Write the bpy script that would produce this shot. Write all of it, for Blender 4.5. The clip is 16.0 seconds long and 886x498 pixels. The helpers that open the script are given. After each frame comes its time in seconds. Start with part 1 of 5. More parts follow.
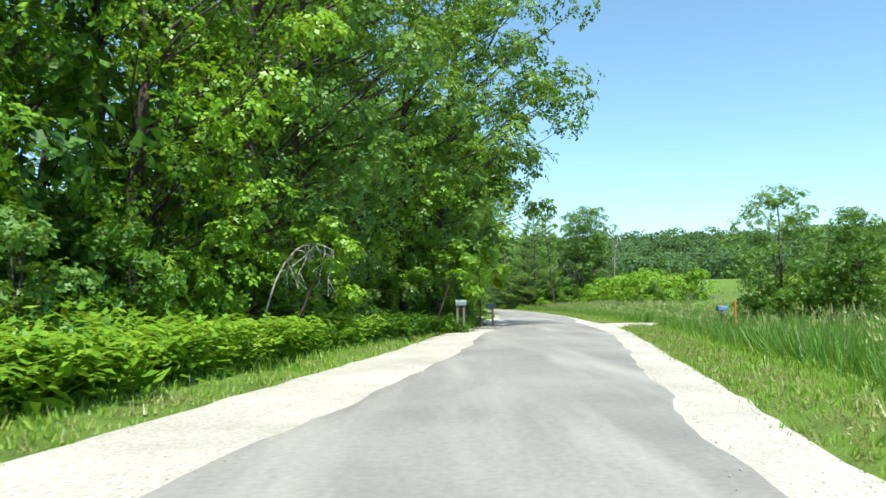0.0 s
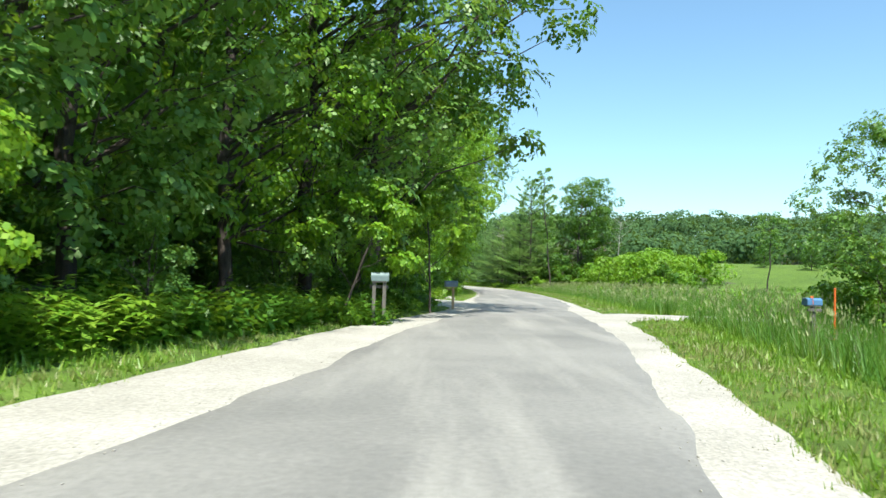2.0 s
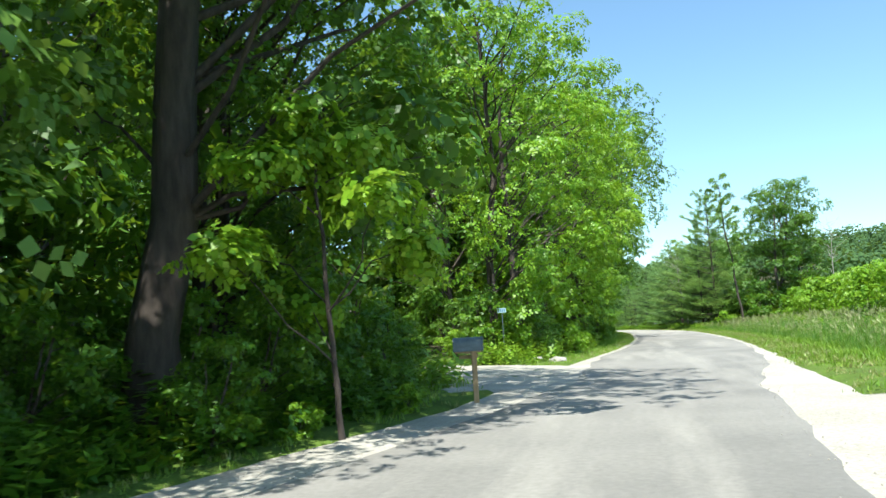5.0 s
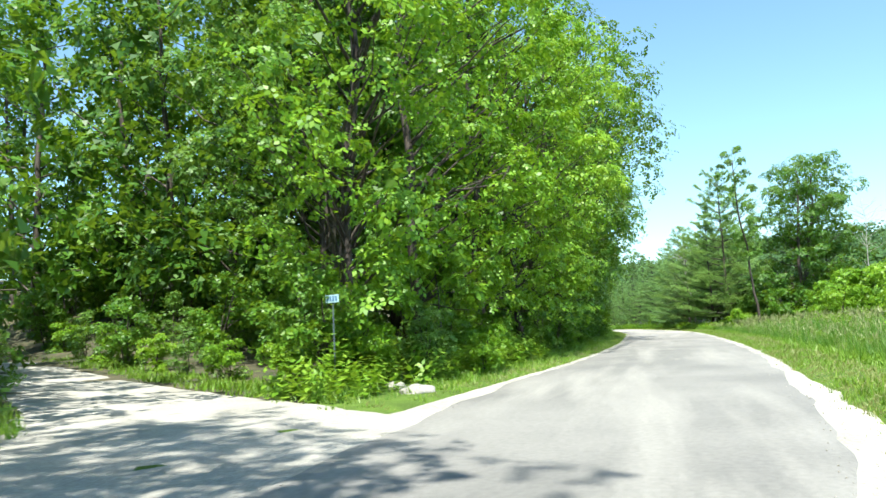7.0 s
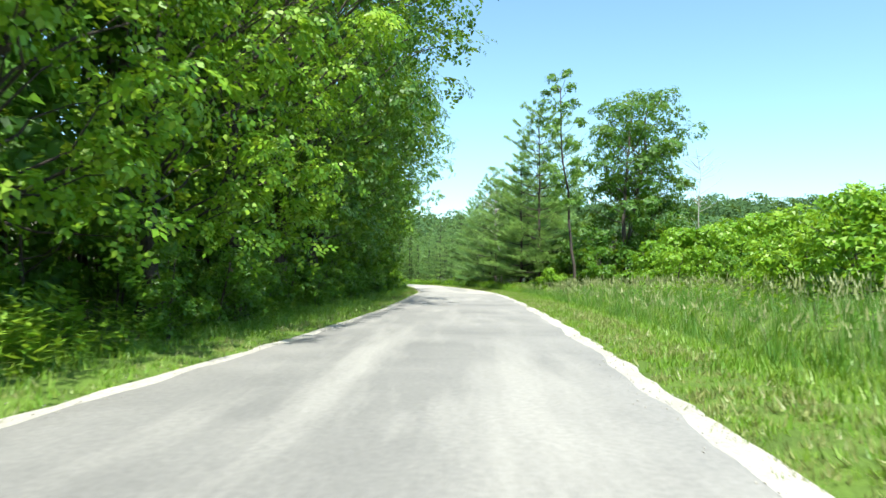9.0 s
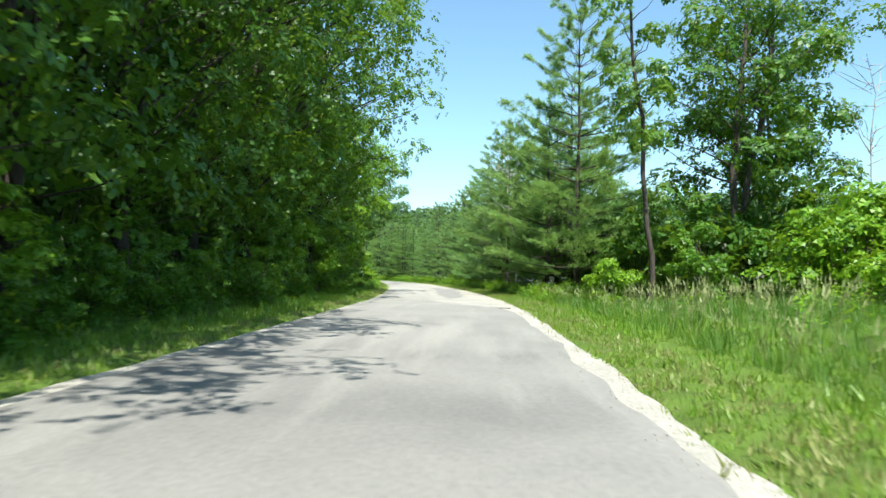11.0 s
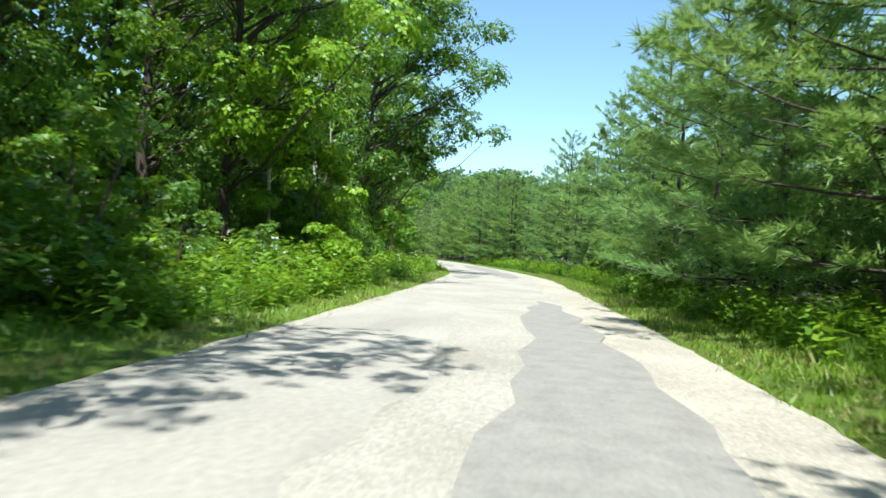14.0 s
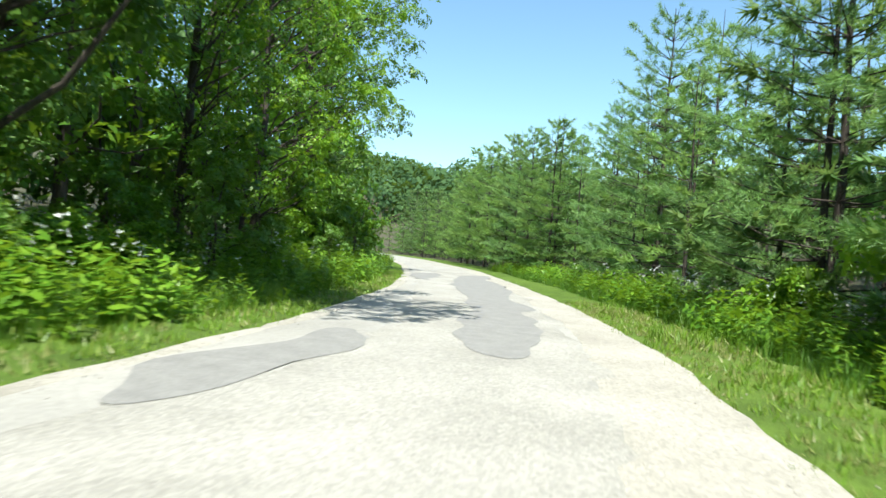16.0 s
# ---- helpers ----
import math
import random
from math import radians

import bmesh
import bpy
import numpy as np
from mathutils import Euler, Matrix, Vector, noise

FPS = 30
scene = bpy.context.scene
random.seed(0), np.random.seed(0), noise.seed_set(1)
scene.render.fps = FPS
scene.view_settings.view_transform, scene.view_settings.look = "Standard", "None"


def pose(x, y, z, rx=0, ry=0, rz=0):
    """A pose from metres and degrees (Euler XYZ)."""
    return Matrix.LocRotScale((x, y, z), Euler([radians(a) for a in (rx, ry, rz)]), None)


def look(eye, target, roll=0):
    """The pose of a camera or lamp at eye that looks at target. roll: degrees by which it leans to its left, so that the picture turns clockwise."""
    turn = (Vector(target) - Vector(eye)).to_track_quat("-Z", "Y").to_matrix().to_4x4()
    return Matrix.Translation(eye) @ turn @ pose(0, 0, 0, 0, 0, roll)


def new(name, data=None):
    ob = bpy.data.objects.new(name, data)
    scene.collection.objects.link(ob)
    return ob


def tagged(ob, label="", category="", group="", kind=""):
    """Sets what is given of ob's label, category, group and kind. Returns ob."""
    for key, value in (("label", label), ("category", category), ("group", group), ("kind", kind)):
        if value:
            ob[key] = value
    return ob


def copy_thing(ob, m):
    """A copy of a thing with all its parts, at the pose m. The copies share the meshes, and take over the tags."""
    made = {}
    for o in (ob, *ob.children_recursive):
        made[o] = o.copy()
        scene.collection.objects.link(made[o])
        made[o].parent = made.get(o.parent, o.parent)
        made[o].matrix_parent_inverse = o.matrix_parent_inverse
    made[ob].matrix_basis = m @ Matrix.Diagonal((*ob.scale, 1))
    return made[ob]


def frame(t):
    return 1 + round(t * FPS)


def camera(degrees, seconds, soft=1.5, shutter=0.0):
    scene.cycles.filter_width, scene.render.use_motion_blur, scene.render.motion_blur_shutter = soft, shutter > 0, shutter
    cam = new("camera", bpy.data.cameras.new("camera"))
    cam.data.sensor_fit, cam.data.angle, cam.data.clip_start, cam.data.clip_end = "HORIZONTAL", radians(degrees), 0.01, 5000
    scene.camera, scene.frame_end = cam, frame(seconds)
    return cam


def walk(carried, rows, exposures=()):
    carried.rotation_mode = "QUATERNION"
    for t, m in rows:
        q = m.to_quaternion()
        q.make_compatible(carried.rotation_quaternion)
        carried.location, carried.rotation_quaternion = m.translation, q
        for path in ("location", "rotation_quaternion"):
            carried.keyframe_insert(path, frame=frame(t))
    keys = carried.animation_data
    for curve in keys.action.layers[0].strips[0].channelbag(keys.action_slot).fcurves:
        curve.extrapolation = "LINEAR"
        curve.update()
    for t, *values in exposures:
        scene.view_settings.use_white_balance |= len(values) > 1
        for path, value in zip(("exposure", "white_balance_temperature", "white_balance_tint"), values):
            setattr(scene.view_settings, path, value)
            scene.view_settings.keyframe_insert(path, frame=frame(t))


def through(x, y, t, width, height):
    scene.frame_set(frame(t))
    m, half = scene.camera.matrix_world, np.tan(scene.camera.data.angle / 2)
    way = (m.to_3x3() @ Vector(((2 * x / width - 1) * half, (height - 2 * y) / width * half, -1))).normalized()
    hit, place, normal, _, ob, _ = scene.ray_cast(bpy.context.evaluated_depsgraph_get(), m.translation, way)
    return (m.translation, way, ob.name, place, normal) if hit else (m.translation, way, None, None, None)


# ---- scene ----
cam = camera(61.6, 16.0, shutter=0.15)
# seconds, x, y, z, yaw, pitch, roll
PATH = [
    (0.0, -0.06, 1.98, 1.14, -0.09, 4.19, 0.56),
    (0.5, 0.47, 4.71, 1.14, 0.04, 4.07, -0.50),
    (1.0, 1.06, 7.48, 1.15, 0.12, 3.29, -1.35),
    (1.5, 1.67, 10.34, 1.16, -0.41, 3.05, -1.31),
    (2.0, 2.29, 13.30, 1.15, -0.02, 2.33, -1.49),
    (2.5, 2.91, 16.34, 1.15, 2.38, 1.10, -0.79),
    (3.0, 3.48, 19.37, 1.15, 4.38, 2.28, -0.53),
    (3.5, 3.99, 22.27, 1.14, 7.62, 4.20, 0.30),
    (4.0, 4.48, 25.01, 1.17, 10.96, 5.88, 2.22),
    (6.3, 6.49, 37.98, 1.16, 15.80, 6.63, 2.75),
    (6.5, 6.65, 39.45, 1.16, 15.67, 6.43, 2.45),
    (7.0, 7.06, 43.19, 1.13, 15.16, 6.37, 2.87),
    (7.5, 7.39, 47.06, 1.15, 11.36, 4.48, 1.53),
    (8.0, 7.66, 51.07, 1.14, 6.01, 2.70, -0.25),
    (8.2, 7.77, 52.72, 1.15, 1.63, 2.17, -0.91),
    (10.3, 9.26, 75.94, 1.14, 0.97, 2.27, -0.17),
    (10.5, 9.36, 78.65, 1.15, 1.30, 2.25, -0.13),
    (11.0, 9.60, 85.51, 1.15, 1.98, 1.95, -1.21),
    (11.5, 9.72, 92.50, 1.16, 2.68, 1.97, -0.48),
    (12.0, 9.64, 99.63, 1.17, 5.97, 0.79, -1.87),
    (12.5, 9.38, 106.86, 1.15, 6.86, -0.03, -1.51),
    (13.0, 8.99, 114.19, 1.14, 7.76, 0.14, -2.62),
    (13.5, 8.58, 121.52, 1.14, 10.95, 0.37, -3.11),
    (14.0, 8.17, 128.83, 1.15, 12.13, 0.15, -3.65),
    (14.5, 7.70, 136.06, 1.12, 12.20, -0.06, -3.17),
    (15.0, 6.94, 143.20, 1.14, 13.17, 0.01, -3.02),
    (15.5, 6.15, 150.27, 1.15, 15.20, -0.07, -3.42),
    (16.0, 5.42, 157.36, 1.13, 16.01, 0.15, -4.58),
]
walk(cam, [(t, pose(x, y, z, 90 + pitch, roll, yaw)) for t, x, y, z, yaw, pitch, roll in PATH],
     exposures=[(0.0, 0.92, 6350, 5.0), (4.0, 0.97, 6350, 5.0), (6.5, 1.25, 6350, 5.0), (8.0, 1.25, 6350, 5.0), (10.5, 1.0, 6350, 5.0), (16.0, 0.95, 6350, 5.0)])

# ---- daylight: high summer sun from the lane's start, a little over the meadow ----
SUN_EL, SUN_AZ = radians(63), radians(169)   # azimuth from +y towards +x
world = bpy.data.worlds.new("sky")
scene.world = world
world.use_nodes = True
wn = world.node_tree.nodes
sky = wn.new("ShaderNodeTexSky")
sky.sky_type, sky.sun_disc = "NISHITA", False
sky.sun_elevation, sky.sun_rotation = SUN_EL, SUN_AZ
sky.air_density, sky.dust_density, sky.ozone_density = 1.0, 0.6, 0.6
tint = wn.new("ShaderNodeMix")
tint.data_type, tint.blend_type = "RGBA", "MULTIPLY"
tint.inputs[0].default_value, tint.inputs[7].default_value = 1.0, (0.86, 1.02, 1.03, 1)
world.node_tree.links.new(sky.outputs[0], tint.inputs[6])
world.node_tree.links.new(tint.outputs[2], wn["Background"].inputs[0])
wn["Background"].inputs[1].default_value = 0.12
sun = new("sun", bpy.data.lights.new("sun", "SUN"))
sun.data.energy, sun.data.angle, sun.data.color = 5.0, radians(0.53), (1.0, 0.955, 0.88)
sun_dir = Vector((math.sin(SUN_AZ) * math.cos(SUN_EL), math.cos(SUN_AZ) * math.cos(SUN_EL), math.sin(SUN_EL)))
sun.matrix_world = look(sun_dir * 300, (0, 0, 0))


# ---- materials ----
def mat(name):
    m = bpy.data.materials.new(name)
    m.use_nodes = True
    return m, m.node_tree.nodes, m.node_tree.links, m.node_tree.nodes["Principled BSDF"]


def ramp(nodes, *stops):
    r = nodes.new("ShaderNodeValToRGB")
    while len(r.color_ramp.elements) < len(stops):
        r.color_ramp.elements.new(0.5)
    for e, (p, c) in zip(r.color_ramp.elements, stops):
        e.position, e.color = p, (*c, 1)
    return r


def noise_node(nodes, links, scale, detail=4, coord="Object", rough=0.6, stretch=None):
    tc = nodes.new("ShaderNodeTexCoord")
    n = nodes.new("ShaderNodeTexNoise")
    n.inputs["Scale"].default_value, n.inputs["Detail"].default_value, n.inputs["Roughness"].default_value = scale, detail, rough
    if stretch:
        mp = nodes.new("ShaderNodeMapping")
        mp.inputs["Scale"].default_value = stretch
        links.new(tc.outputs[coord], mp.inputs[0])
        links.new(mp.outputs[0], n.inputs["Vector"])
    else:
        links.new(tc.outputs[coord], n.inputs["Vector"])
    return n


def mixed(nodes, links, fac, a, b, blend="MIX"):
    mx = nodes.new("ShaderNodeMix")
    mx.data_type, mx.blend_type = "RGBA", blend
    for sock, val in ((mx.inputs[0], fac), (mx.inputs[6], a), (mx.inputs[7], b)):
        if isinstance(val, (int, float)):
            sock.default_value = val
        elif isinstance(val, tuple):
            sock.default_value = (*val, 1)
        else:
            links.new(val, sock)
    return mx.outputs[2]


def bumped(nodes, links, bsdf, height, strength, distance):
    b = nodes.new("ShaderNodeBump")
    b.inputs["Strength"].default_value, b.inputs["Distance"].default_value = strength, distance
    links.new(height, b.inputs["Height"])
    links.new(b.outputs[0], bsdf.inputs["Normal"])


def leaf_material(name, *colours, through=0.38, rough=0.46, warm=(0.29, 0.42, 0.02)):
    """Leaves: each blade its own green, part of the light passes through."""
    m, n, l, p = mat(name)
    geo, info = n.new("ShaderNodeNewGeometry"), n.new("ShaderNodeObjectInfo")
    step = 1 / max(1, len(colours) - 1)
    r = ramp(n, *[(i * step, c) for i, c in enumerate(colours)])
    add = n.new("ShaderNodeMath")
    add.operation = "MULTIPLY_ADD"
    add.inputs[1].default_value, add.inputs[2].default_value = 0.75, 0.0
    l.new(geo.outputs["Random Per Island"], add.inputs[0])
    per = n.new("ShaderNodeMath")
    per.operation = "MULTIPLY_ADD"
    per.inputs[1].default_value = 0.25
    l.new(info.outputs["Random"], per.inputs[0])
    l.new(add.outputs[0], per.inputs[2])
    l.new(per.outputs[0], r.inputs[0])
    big = noise_node(n, l, 0.55, 2)
    col = mixed(n, l, big.outputs[0], r.outputs[0], (0.35, 0.5, 0.3), "OVERLAY")
    l.new(col, p.inputs["Base Color"])
    p.inputs["Roughness"].default_value = rough
    p.inputs["Specular IOR Level"].default_value = 0.42
    tr = n.new("ShaderNodeBsdfTranslucent")
    l.new(mixed(n, l, 0.55, col, warm), tr.inputs[0])
    sh = n.new("ShaderNodeMixShader")
    sh.inputs[0].default_value = through
    l.new(p.outputs[0], sh.inputs[1])
    l.new(tr.outputs[0], sh.inputs[2])
    l.new(sh.outputs[0], n["Material Output"].inputs[0])
    return m


def plain_material(name, base, dark, scale, rough=0.7, metal=0.0, bump=0.3, depth=0.004, stretch=None):
    m, n, l, p = mat(name)
    a = noise_node(n, l, scale, 6, stretch=stretch)
    b = noise_node(n, l, scale * 9, 3, stretch=stretch)
    r = ramp(n, (0.35, dark), (0.65, base))
    l.new(a.outputs[0], r.inputs[0])
    l.new(mixed(n, l, 0.35, r.outputs[0], b.outputs[0], "OVERLAY"), p.inputs["Base Color"])
    p.inputs["Roughness"].default_value, p.inputs["Metallic"].default_value = rough, metal
    bumped(n, l, p, b.outputs[0], bump, depth)
    return m


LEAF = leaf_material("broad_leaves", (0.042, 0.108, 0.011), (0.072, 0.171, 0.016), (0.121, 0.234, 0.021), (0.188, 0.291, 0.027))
LEAF_DARK = leaf_material("oak_leaves", (0.030, 0.085, 0.014), (0.055, 0.131, 0.018), (0.088, 0.182, 0.023), (0.136, 0.228, 0.032))
LEAF_PALE = leaf_material("ash_leaves", (0.067, 0.142, 0.025), (0.113, 0.211, 0.041), (0.158, 0.268, 0.055), (0.234, 0.325, 0.075))
LEAF_LIME = leaf_material("maple_leaves", (0.095, 0.205, 0.013), (0.162, 0.300, 0.019), (0.245, 0.378, 0.025), (0.340, 0.435, 0.036))
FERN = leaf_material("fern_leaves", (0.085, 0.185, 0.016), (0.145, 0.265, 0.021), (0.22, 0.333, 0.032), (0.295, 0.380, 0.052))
NEEDLE = leaf_material("pine_needles", (0.125, 0.231, 0.095), (0.185, 0.310, 0.119), (0.251, 0.383, 0.139), (0.337, 0.469, 0.172), through=0.42, warm=(0.26, 0.36, 0.08))
NEEDLE_FAR = leaf_material("dark_pine_needles", (0.088, 0.148, 0.055), (0.132, 0.205, 0.070), (0.188, 0.265, 0.085), (0.255, 0.335, 0.105), through=0.45, warm=(0.24, 0.33, 0.08))
NEEDLE_NEW = leaf_material("fresh_pine_needles", (0.160, 0.255, 0.084), (0.215, 0.330, 0.102), (0.275, 0.395, 0.120), (0.350, 0.470, 0.150), through=0.42, warm=(0.34, 0.45, 0.11))
GRASS = leaf_material("mown_grass", (0.103, 0.200, 0.020), (0.149, 0.255, 0.025), (0.213, 0.310, 0.035), (0.333, 0.370, 0.090), through=0.35)
TALL = leaf_material("meadow_grass", (0.058, 0.140, 0.022), (0.088, 0.186, 0.028), (0.128, 0.232, 0.036), (0.205, 0.280, 0.070), through=0.35)
SEED = leaf_material("grass_seed_heads", (0.30, 0.28, 0.13), (0.36, 0.34, 0.18), (0.42, 0.40, 0.24), through=0.3, warm=(0.4, 0.36, 0.15))
FAR = leaf_material("far_woods", (0.036, 0.076, 0.036), (0.050, 0.098, 0.042), (0.067, 0.120, 0.046), (0.088, 0.146, 0.052), through=0.25, rough=0.9)
BLOOM = leaf_material("pale_blossom", (0.55, 0.50, 0.58), (0.65, 0.62, 0.68), (0.75, 0.74, 0.72), through=0.3, warm=(0.6, 0.6, 0.6))
BARK = plain_material("grey_bark", (0.12, 0.098, 0.075), (0.045, 0.036, 0.028), 3, 0.9, bump=0.8, depth=0.02, stretch=(3, 3, 0.5))
BARK_DARK = plain_material("pine_bark", (0.080, 0.063, 0.050), (0.035, 0.027, 0.022), 4, 0.9, bump=0.8, depth=0.02, stretch=(3, 3, 0.6))
BARK_BIRCH = plain_material("pale_bark", (0.55, 0.53, 0.48), (0.22, 0.20, 0.17), 2.5, 0.75, bump=0.4, depth=0.008, stretch=(0.6, 0.6, 4))
DEAD = plain_material("dead_twigs", (0.46, 0.43, 0.38), (0.26, 0.24, 0.21), 5, 0.9)
STEEL = plain_material("galvanised_steel", (0.165, 0.225, 0.215), (0.14, 0.19, 0.185), 9, 0.6, 0.15, 0.05, 0.001)
STEEL_DARK = plain_material("painted_grey_steel", (0.16, 0.20, 0.23), (0.11, 0.14, 0.16), 7, 0.4, 0.3, 0.05, 0.001)
POST = plain_material("weathered_post", (0.17, 0.155, 0.13), (0.10, 0.09, 0.075), 6, 0.85, bump=0.5, depth=0.004, stretch=(3, 3, 0.3))
POST_TAN = plain_material("tan_post", (0.48, 0.33, 0.18), (0.34, 0.22, 0.11), 6, 0.8, bump=0.5, depth=0.004, stretch=(3, 3, 0.3))
BLUE = plain_material("blue_plastic", (0.10, 0.22, 0.40), (0.08, 0.18, 0.33), 5, 0.35, bump=0.05, depth=0.001)
ORANGE = plain_material("orange_plastic", (0.80, 0.16, 0.03), (0.65, 0.12, 0.02), 5, 0.4, bump=0.05, depth=0.001)
SIGN = plain_material("pale_blue_plate", (0.42, 0.62, 0.68), (0.36, 0.55, 0.62), 8, 0.4, bump=0.03, depth=0.001)
STONE = plain_material("field_stone", (0.36, 0.34, 0.30), (0.22, 0.21, 0.18), 4, 0.85, bump=0.6, depth=0.015)


def asphalt_material():
    m, n, l, p = mat("worn_asphalt")
    big = noise_node(n, l, 0.22, 4)
    lane = noise_node(n, l, 0.8, 5, stretch=(1.0, 0.12, 1))
    grit = noise_node(n, l, 120, 2)
    fine = noise_node(n, l, 14, 5)
    base = ramp(n, (0.35, (0.152, 0.147, 0.135)), (0.62, (0.218, 0.209, 0.190)))
    l.new(big.outputs[0], base.inputs[0])
    worn = ramp(n, (0.48, (0, 0, 0)), (0.66, (1, 1, 1)))
    l.new(lane.outputs[0], worn.inputs[0])
    c = mixed(n, l, worn.outputs[0], base.outputs[0], (0.264, 0.252, 0.226))
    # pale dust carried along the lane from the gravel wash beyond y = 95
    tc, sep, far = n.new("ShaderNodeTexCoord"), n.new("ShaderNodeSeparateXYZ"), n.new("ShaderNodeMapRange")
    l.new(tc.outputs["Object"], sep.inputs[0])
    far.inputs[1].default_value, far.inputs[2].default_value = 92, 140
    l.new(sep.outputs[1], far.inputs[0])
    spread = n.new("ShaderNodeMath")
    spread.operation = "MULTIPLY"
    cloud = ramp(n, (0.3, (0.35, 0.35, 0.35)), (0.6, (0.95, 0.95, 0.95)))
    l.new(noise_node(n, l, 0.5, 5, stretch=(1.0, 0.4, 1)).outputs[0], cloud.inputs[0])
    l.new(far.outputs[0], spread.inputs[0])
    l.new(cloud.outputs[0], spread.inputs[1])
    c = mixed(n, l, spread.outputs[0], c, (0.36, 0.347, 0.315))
    c = mixed(n, l, 0.35, c, fine.outputs[0], "OVERLAY")
    c = mixed(n, l, 0.35, c, grit.outputs[0], "OVERLAY")
    l.new(c, p.inputs["Base Color"])
    p.inputs["Roughness"].default_value = 0.85
    bumped(n, l, p, grit.outputs[0], 0.5, 0.004)
    return m


def gravel_material(name="pale_gravel", dark=(0.28, 0.26, 0.215), pale=(0.40, 0.375, 0.32)):
    m, n, l, p = mat(name)
    tc = n.new("ShaderNodeTexCoord")
    v = n.new("ShaderNodeTexVoronoi")
    v.inputs["Scale"].default_value = 42
    l.new(tc.outputs["Object"], v.inputs["Vector"])
    big = noise_node(n, l, 0.5, 5)
    fine = noise_node(n, l, 18, 4)
    base = ramp(n, (0.3, dark), (0.7, pale))
    l.new(big.outputs[0], base.inputs[0])
    bw = n.new("ShaderNodeRGBToBW")
    l.new(v.outputs["Color"], bw.inputs[0])
    c = mixed(n, l, 0.25, base.outputs[0], bw.outputs[0], "OVERLAY")
    c = mixed(n, l, 0.3, c, fine.outputs[0], "OVERLAY")
    hs = n.new("ShaderNodeHueSaturation")
    hs.inputs["Saturation"].default_value = 0.9
    l.new(c, hs.inputs["Color"])
    l.new(hs.outputs[0], p.inputs["Base Color"])
    p.inputs["Roughness"].default_value = 0.9
    bumped(n, l, p, v.outputs["Distance"], 0.45, 0.008)
    return m


def ground_material():
    m, n, l, p = mat("soil_and_turf")
    big = noise_node(n, l, 0.09, 5)
    mid = noise_node(n, l, 1.3, 6)
    fine = noise_node(n, l, 22, 4)
    a = ramp(n, (0.35, (0.055, 0.105, 0.018)), (0.65, (0.105, 0.175, 0.03)))
    l.new(big.outputs[0], a.inputs[0])
    b = ramp(n, (0.38, (0.07, 0.10, 0.025)), (0.6, (0.13, 0.20, 0.035)))
    l.new(mid.outputs[0], b.inputs[0])
    c = mixed(n, l, 0.5, a.outputs[0], b.outputs[0])
    l.new(mixed(n, l, 0.5, c, fine.outputs[0], "OVERLAY"), p.inputs["Base Color"])
    p.inputs["Roughness"].default_value = 0.95
    p.inputs["Specular IOR Level"].default_value = 0.1
    bumped(n, l, p, fine.outputs[0], 0.8, 0.05)
    return m


def floor_material():
    m, n, l, p = mat("leaf_litter")
    mid = noise_node(n, l, 2.2, 6)
    fine = noise_node(n, l, 30, 4)
    b = ramp(n, (0.38, (0.035, 0.045, 0.016)), (0.62, (0.09, 0.075, 0.04)))
    l.new(mid.outputs[0], b.inputs[0])
    l.new(mixed(n, l, 0.5, b.outputs[0], fine.outputs[0], "OVERLAY"), p.inputs["Base Color"])
    p.inputs["Roughness"].default_value = 0.95
    bumped(n, l, p, fine.outputs[0], 0.8, 0.03)
    return m


ASPHALT, GRAVEL, TURF, LITTER = asphalt_material(), gravel_material(), ground_material(), floor_material()
WASH = gravel_material("gravel_dust", (0.26, 0.248, 0.216), (0.375, 0.359, 0.318))
STRAW = leaf_material("dry_grass", (0.20, 0.21, 0.06), (0.27, 0.26, 0.09), (0.33, 0.30, 0.13), (0.38, 0.34, 0.17), through=0.3, warm=(0.36, 0.34, 0.12))
PATCH = plain_material("asphalt_patch_and_shadow", (0.252, 0.246, 0.232), (0.205, 0.200, 0.190), 3, 0.85, bump=0.5, depth=0.004)

# ---- mesh helpers ----


def mesh_of(name, verts, faces, material):
    """A mesh from an array of corners and an array of faces that all have the same number of corners."""
    verts, faces = np.asarray(verts, np.float32), np.asarray(faces, np.int32)
    me = bpy.data.meshes.new(name)
    me.vertices.add(len(verts))
    me.vertices.foreach_set("co", verts.ravel())
    me.loops.add(faces.size)
    me.loops.foreach_set("vertex_index", faces.ravel())
    me.polygons.add(len(faces))
    me.polygons.foreach_set("loop_start", np.arange(0, faces.size, faces.shape[1], dtype=np.int32))
    me.update(calc_edges=True)
    me.materials.append(material)
    return me


def shaded(me, smooth=True):
    me.polygons.foreach_set("use_smooth", np.full(len(me.polygons), smooth))
    return me


def thing(name, m, label, category, group="", kind=""):
    ob = new(name)
    ob.empty_display_size = 0.3
    ob.matrix_basis = m
    return tagged(ob, label, category, group, kind)


def mesh_part(name, me, parent, label=""):
    ob = new(name, me)
    ob.parent = parent
    return tagged(ob, label)


def part(name, bm, material, parent, label="", smooth=False):
    me = bpy.data.meshes.new(name)
    bm.to_mesh(me)
    bm.free()
    me.materials.append(material)
    if smooth:
        shaded(me)
    return mesh_part(name, me, parent, label)


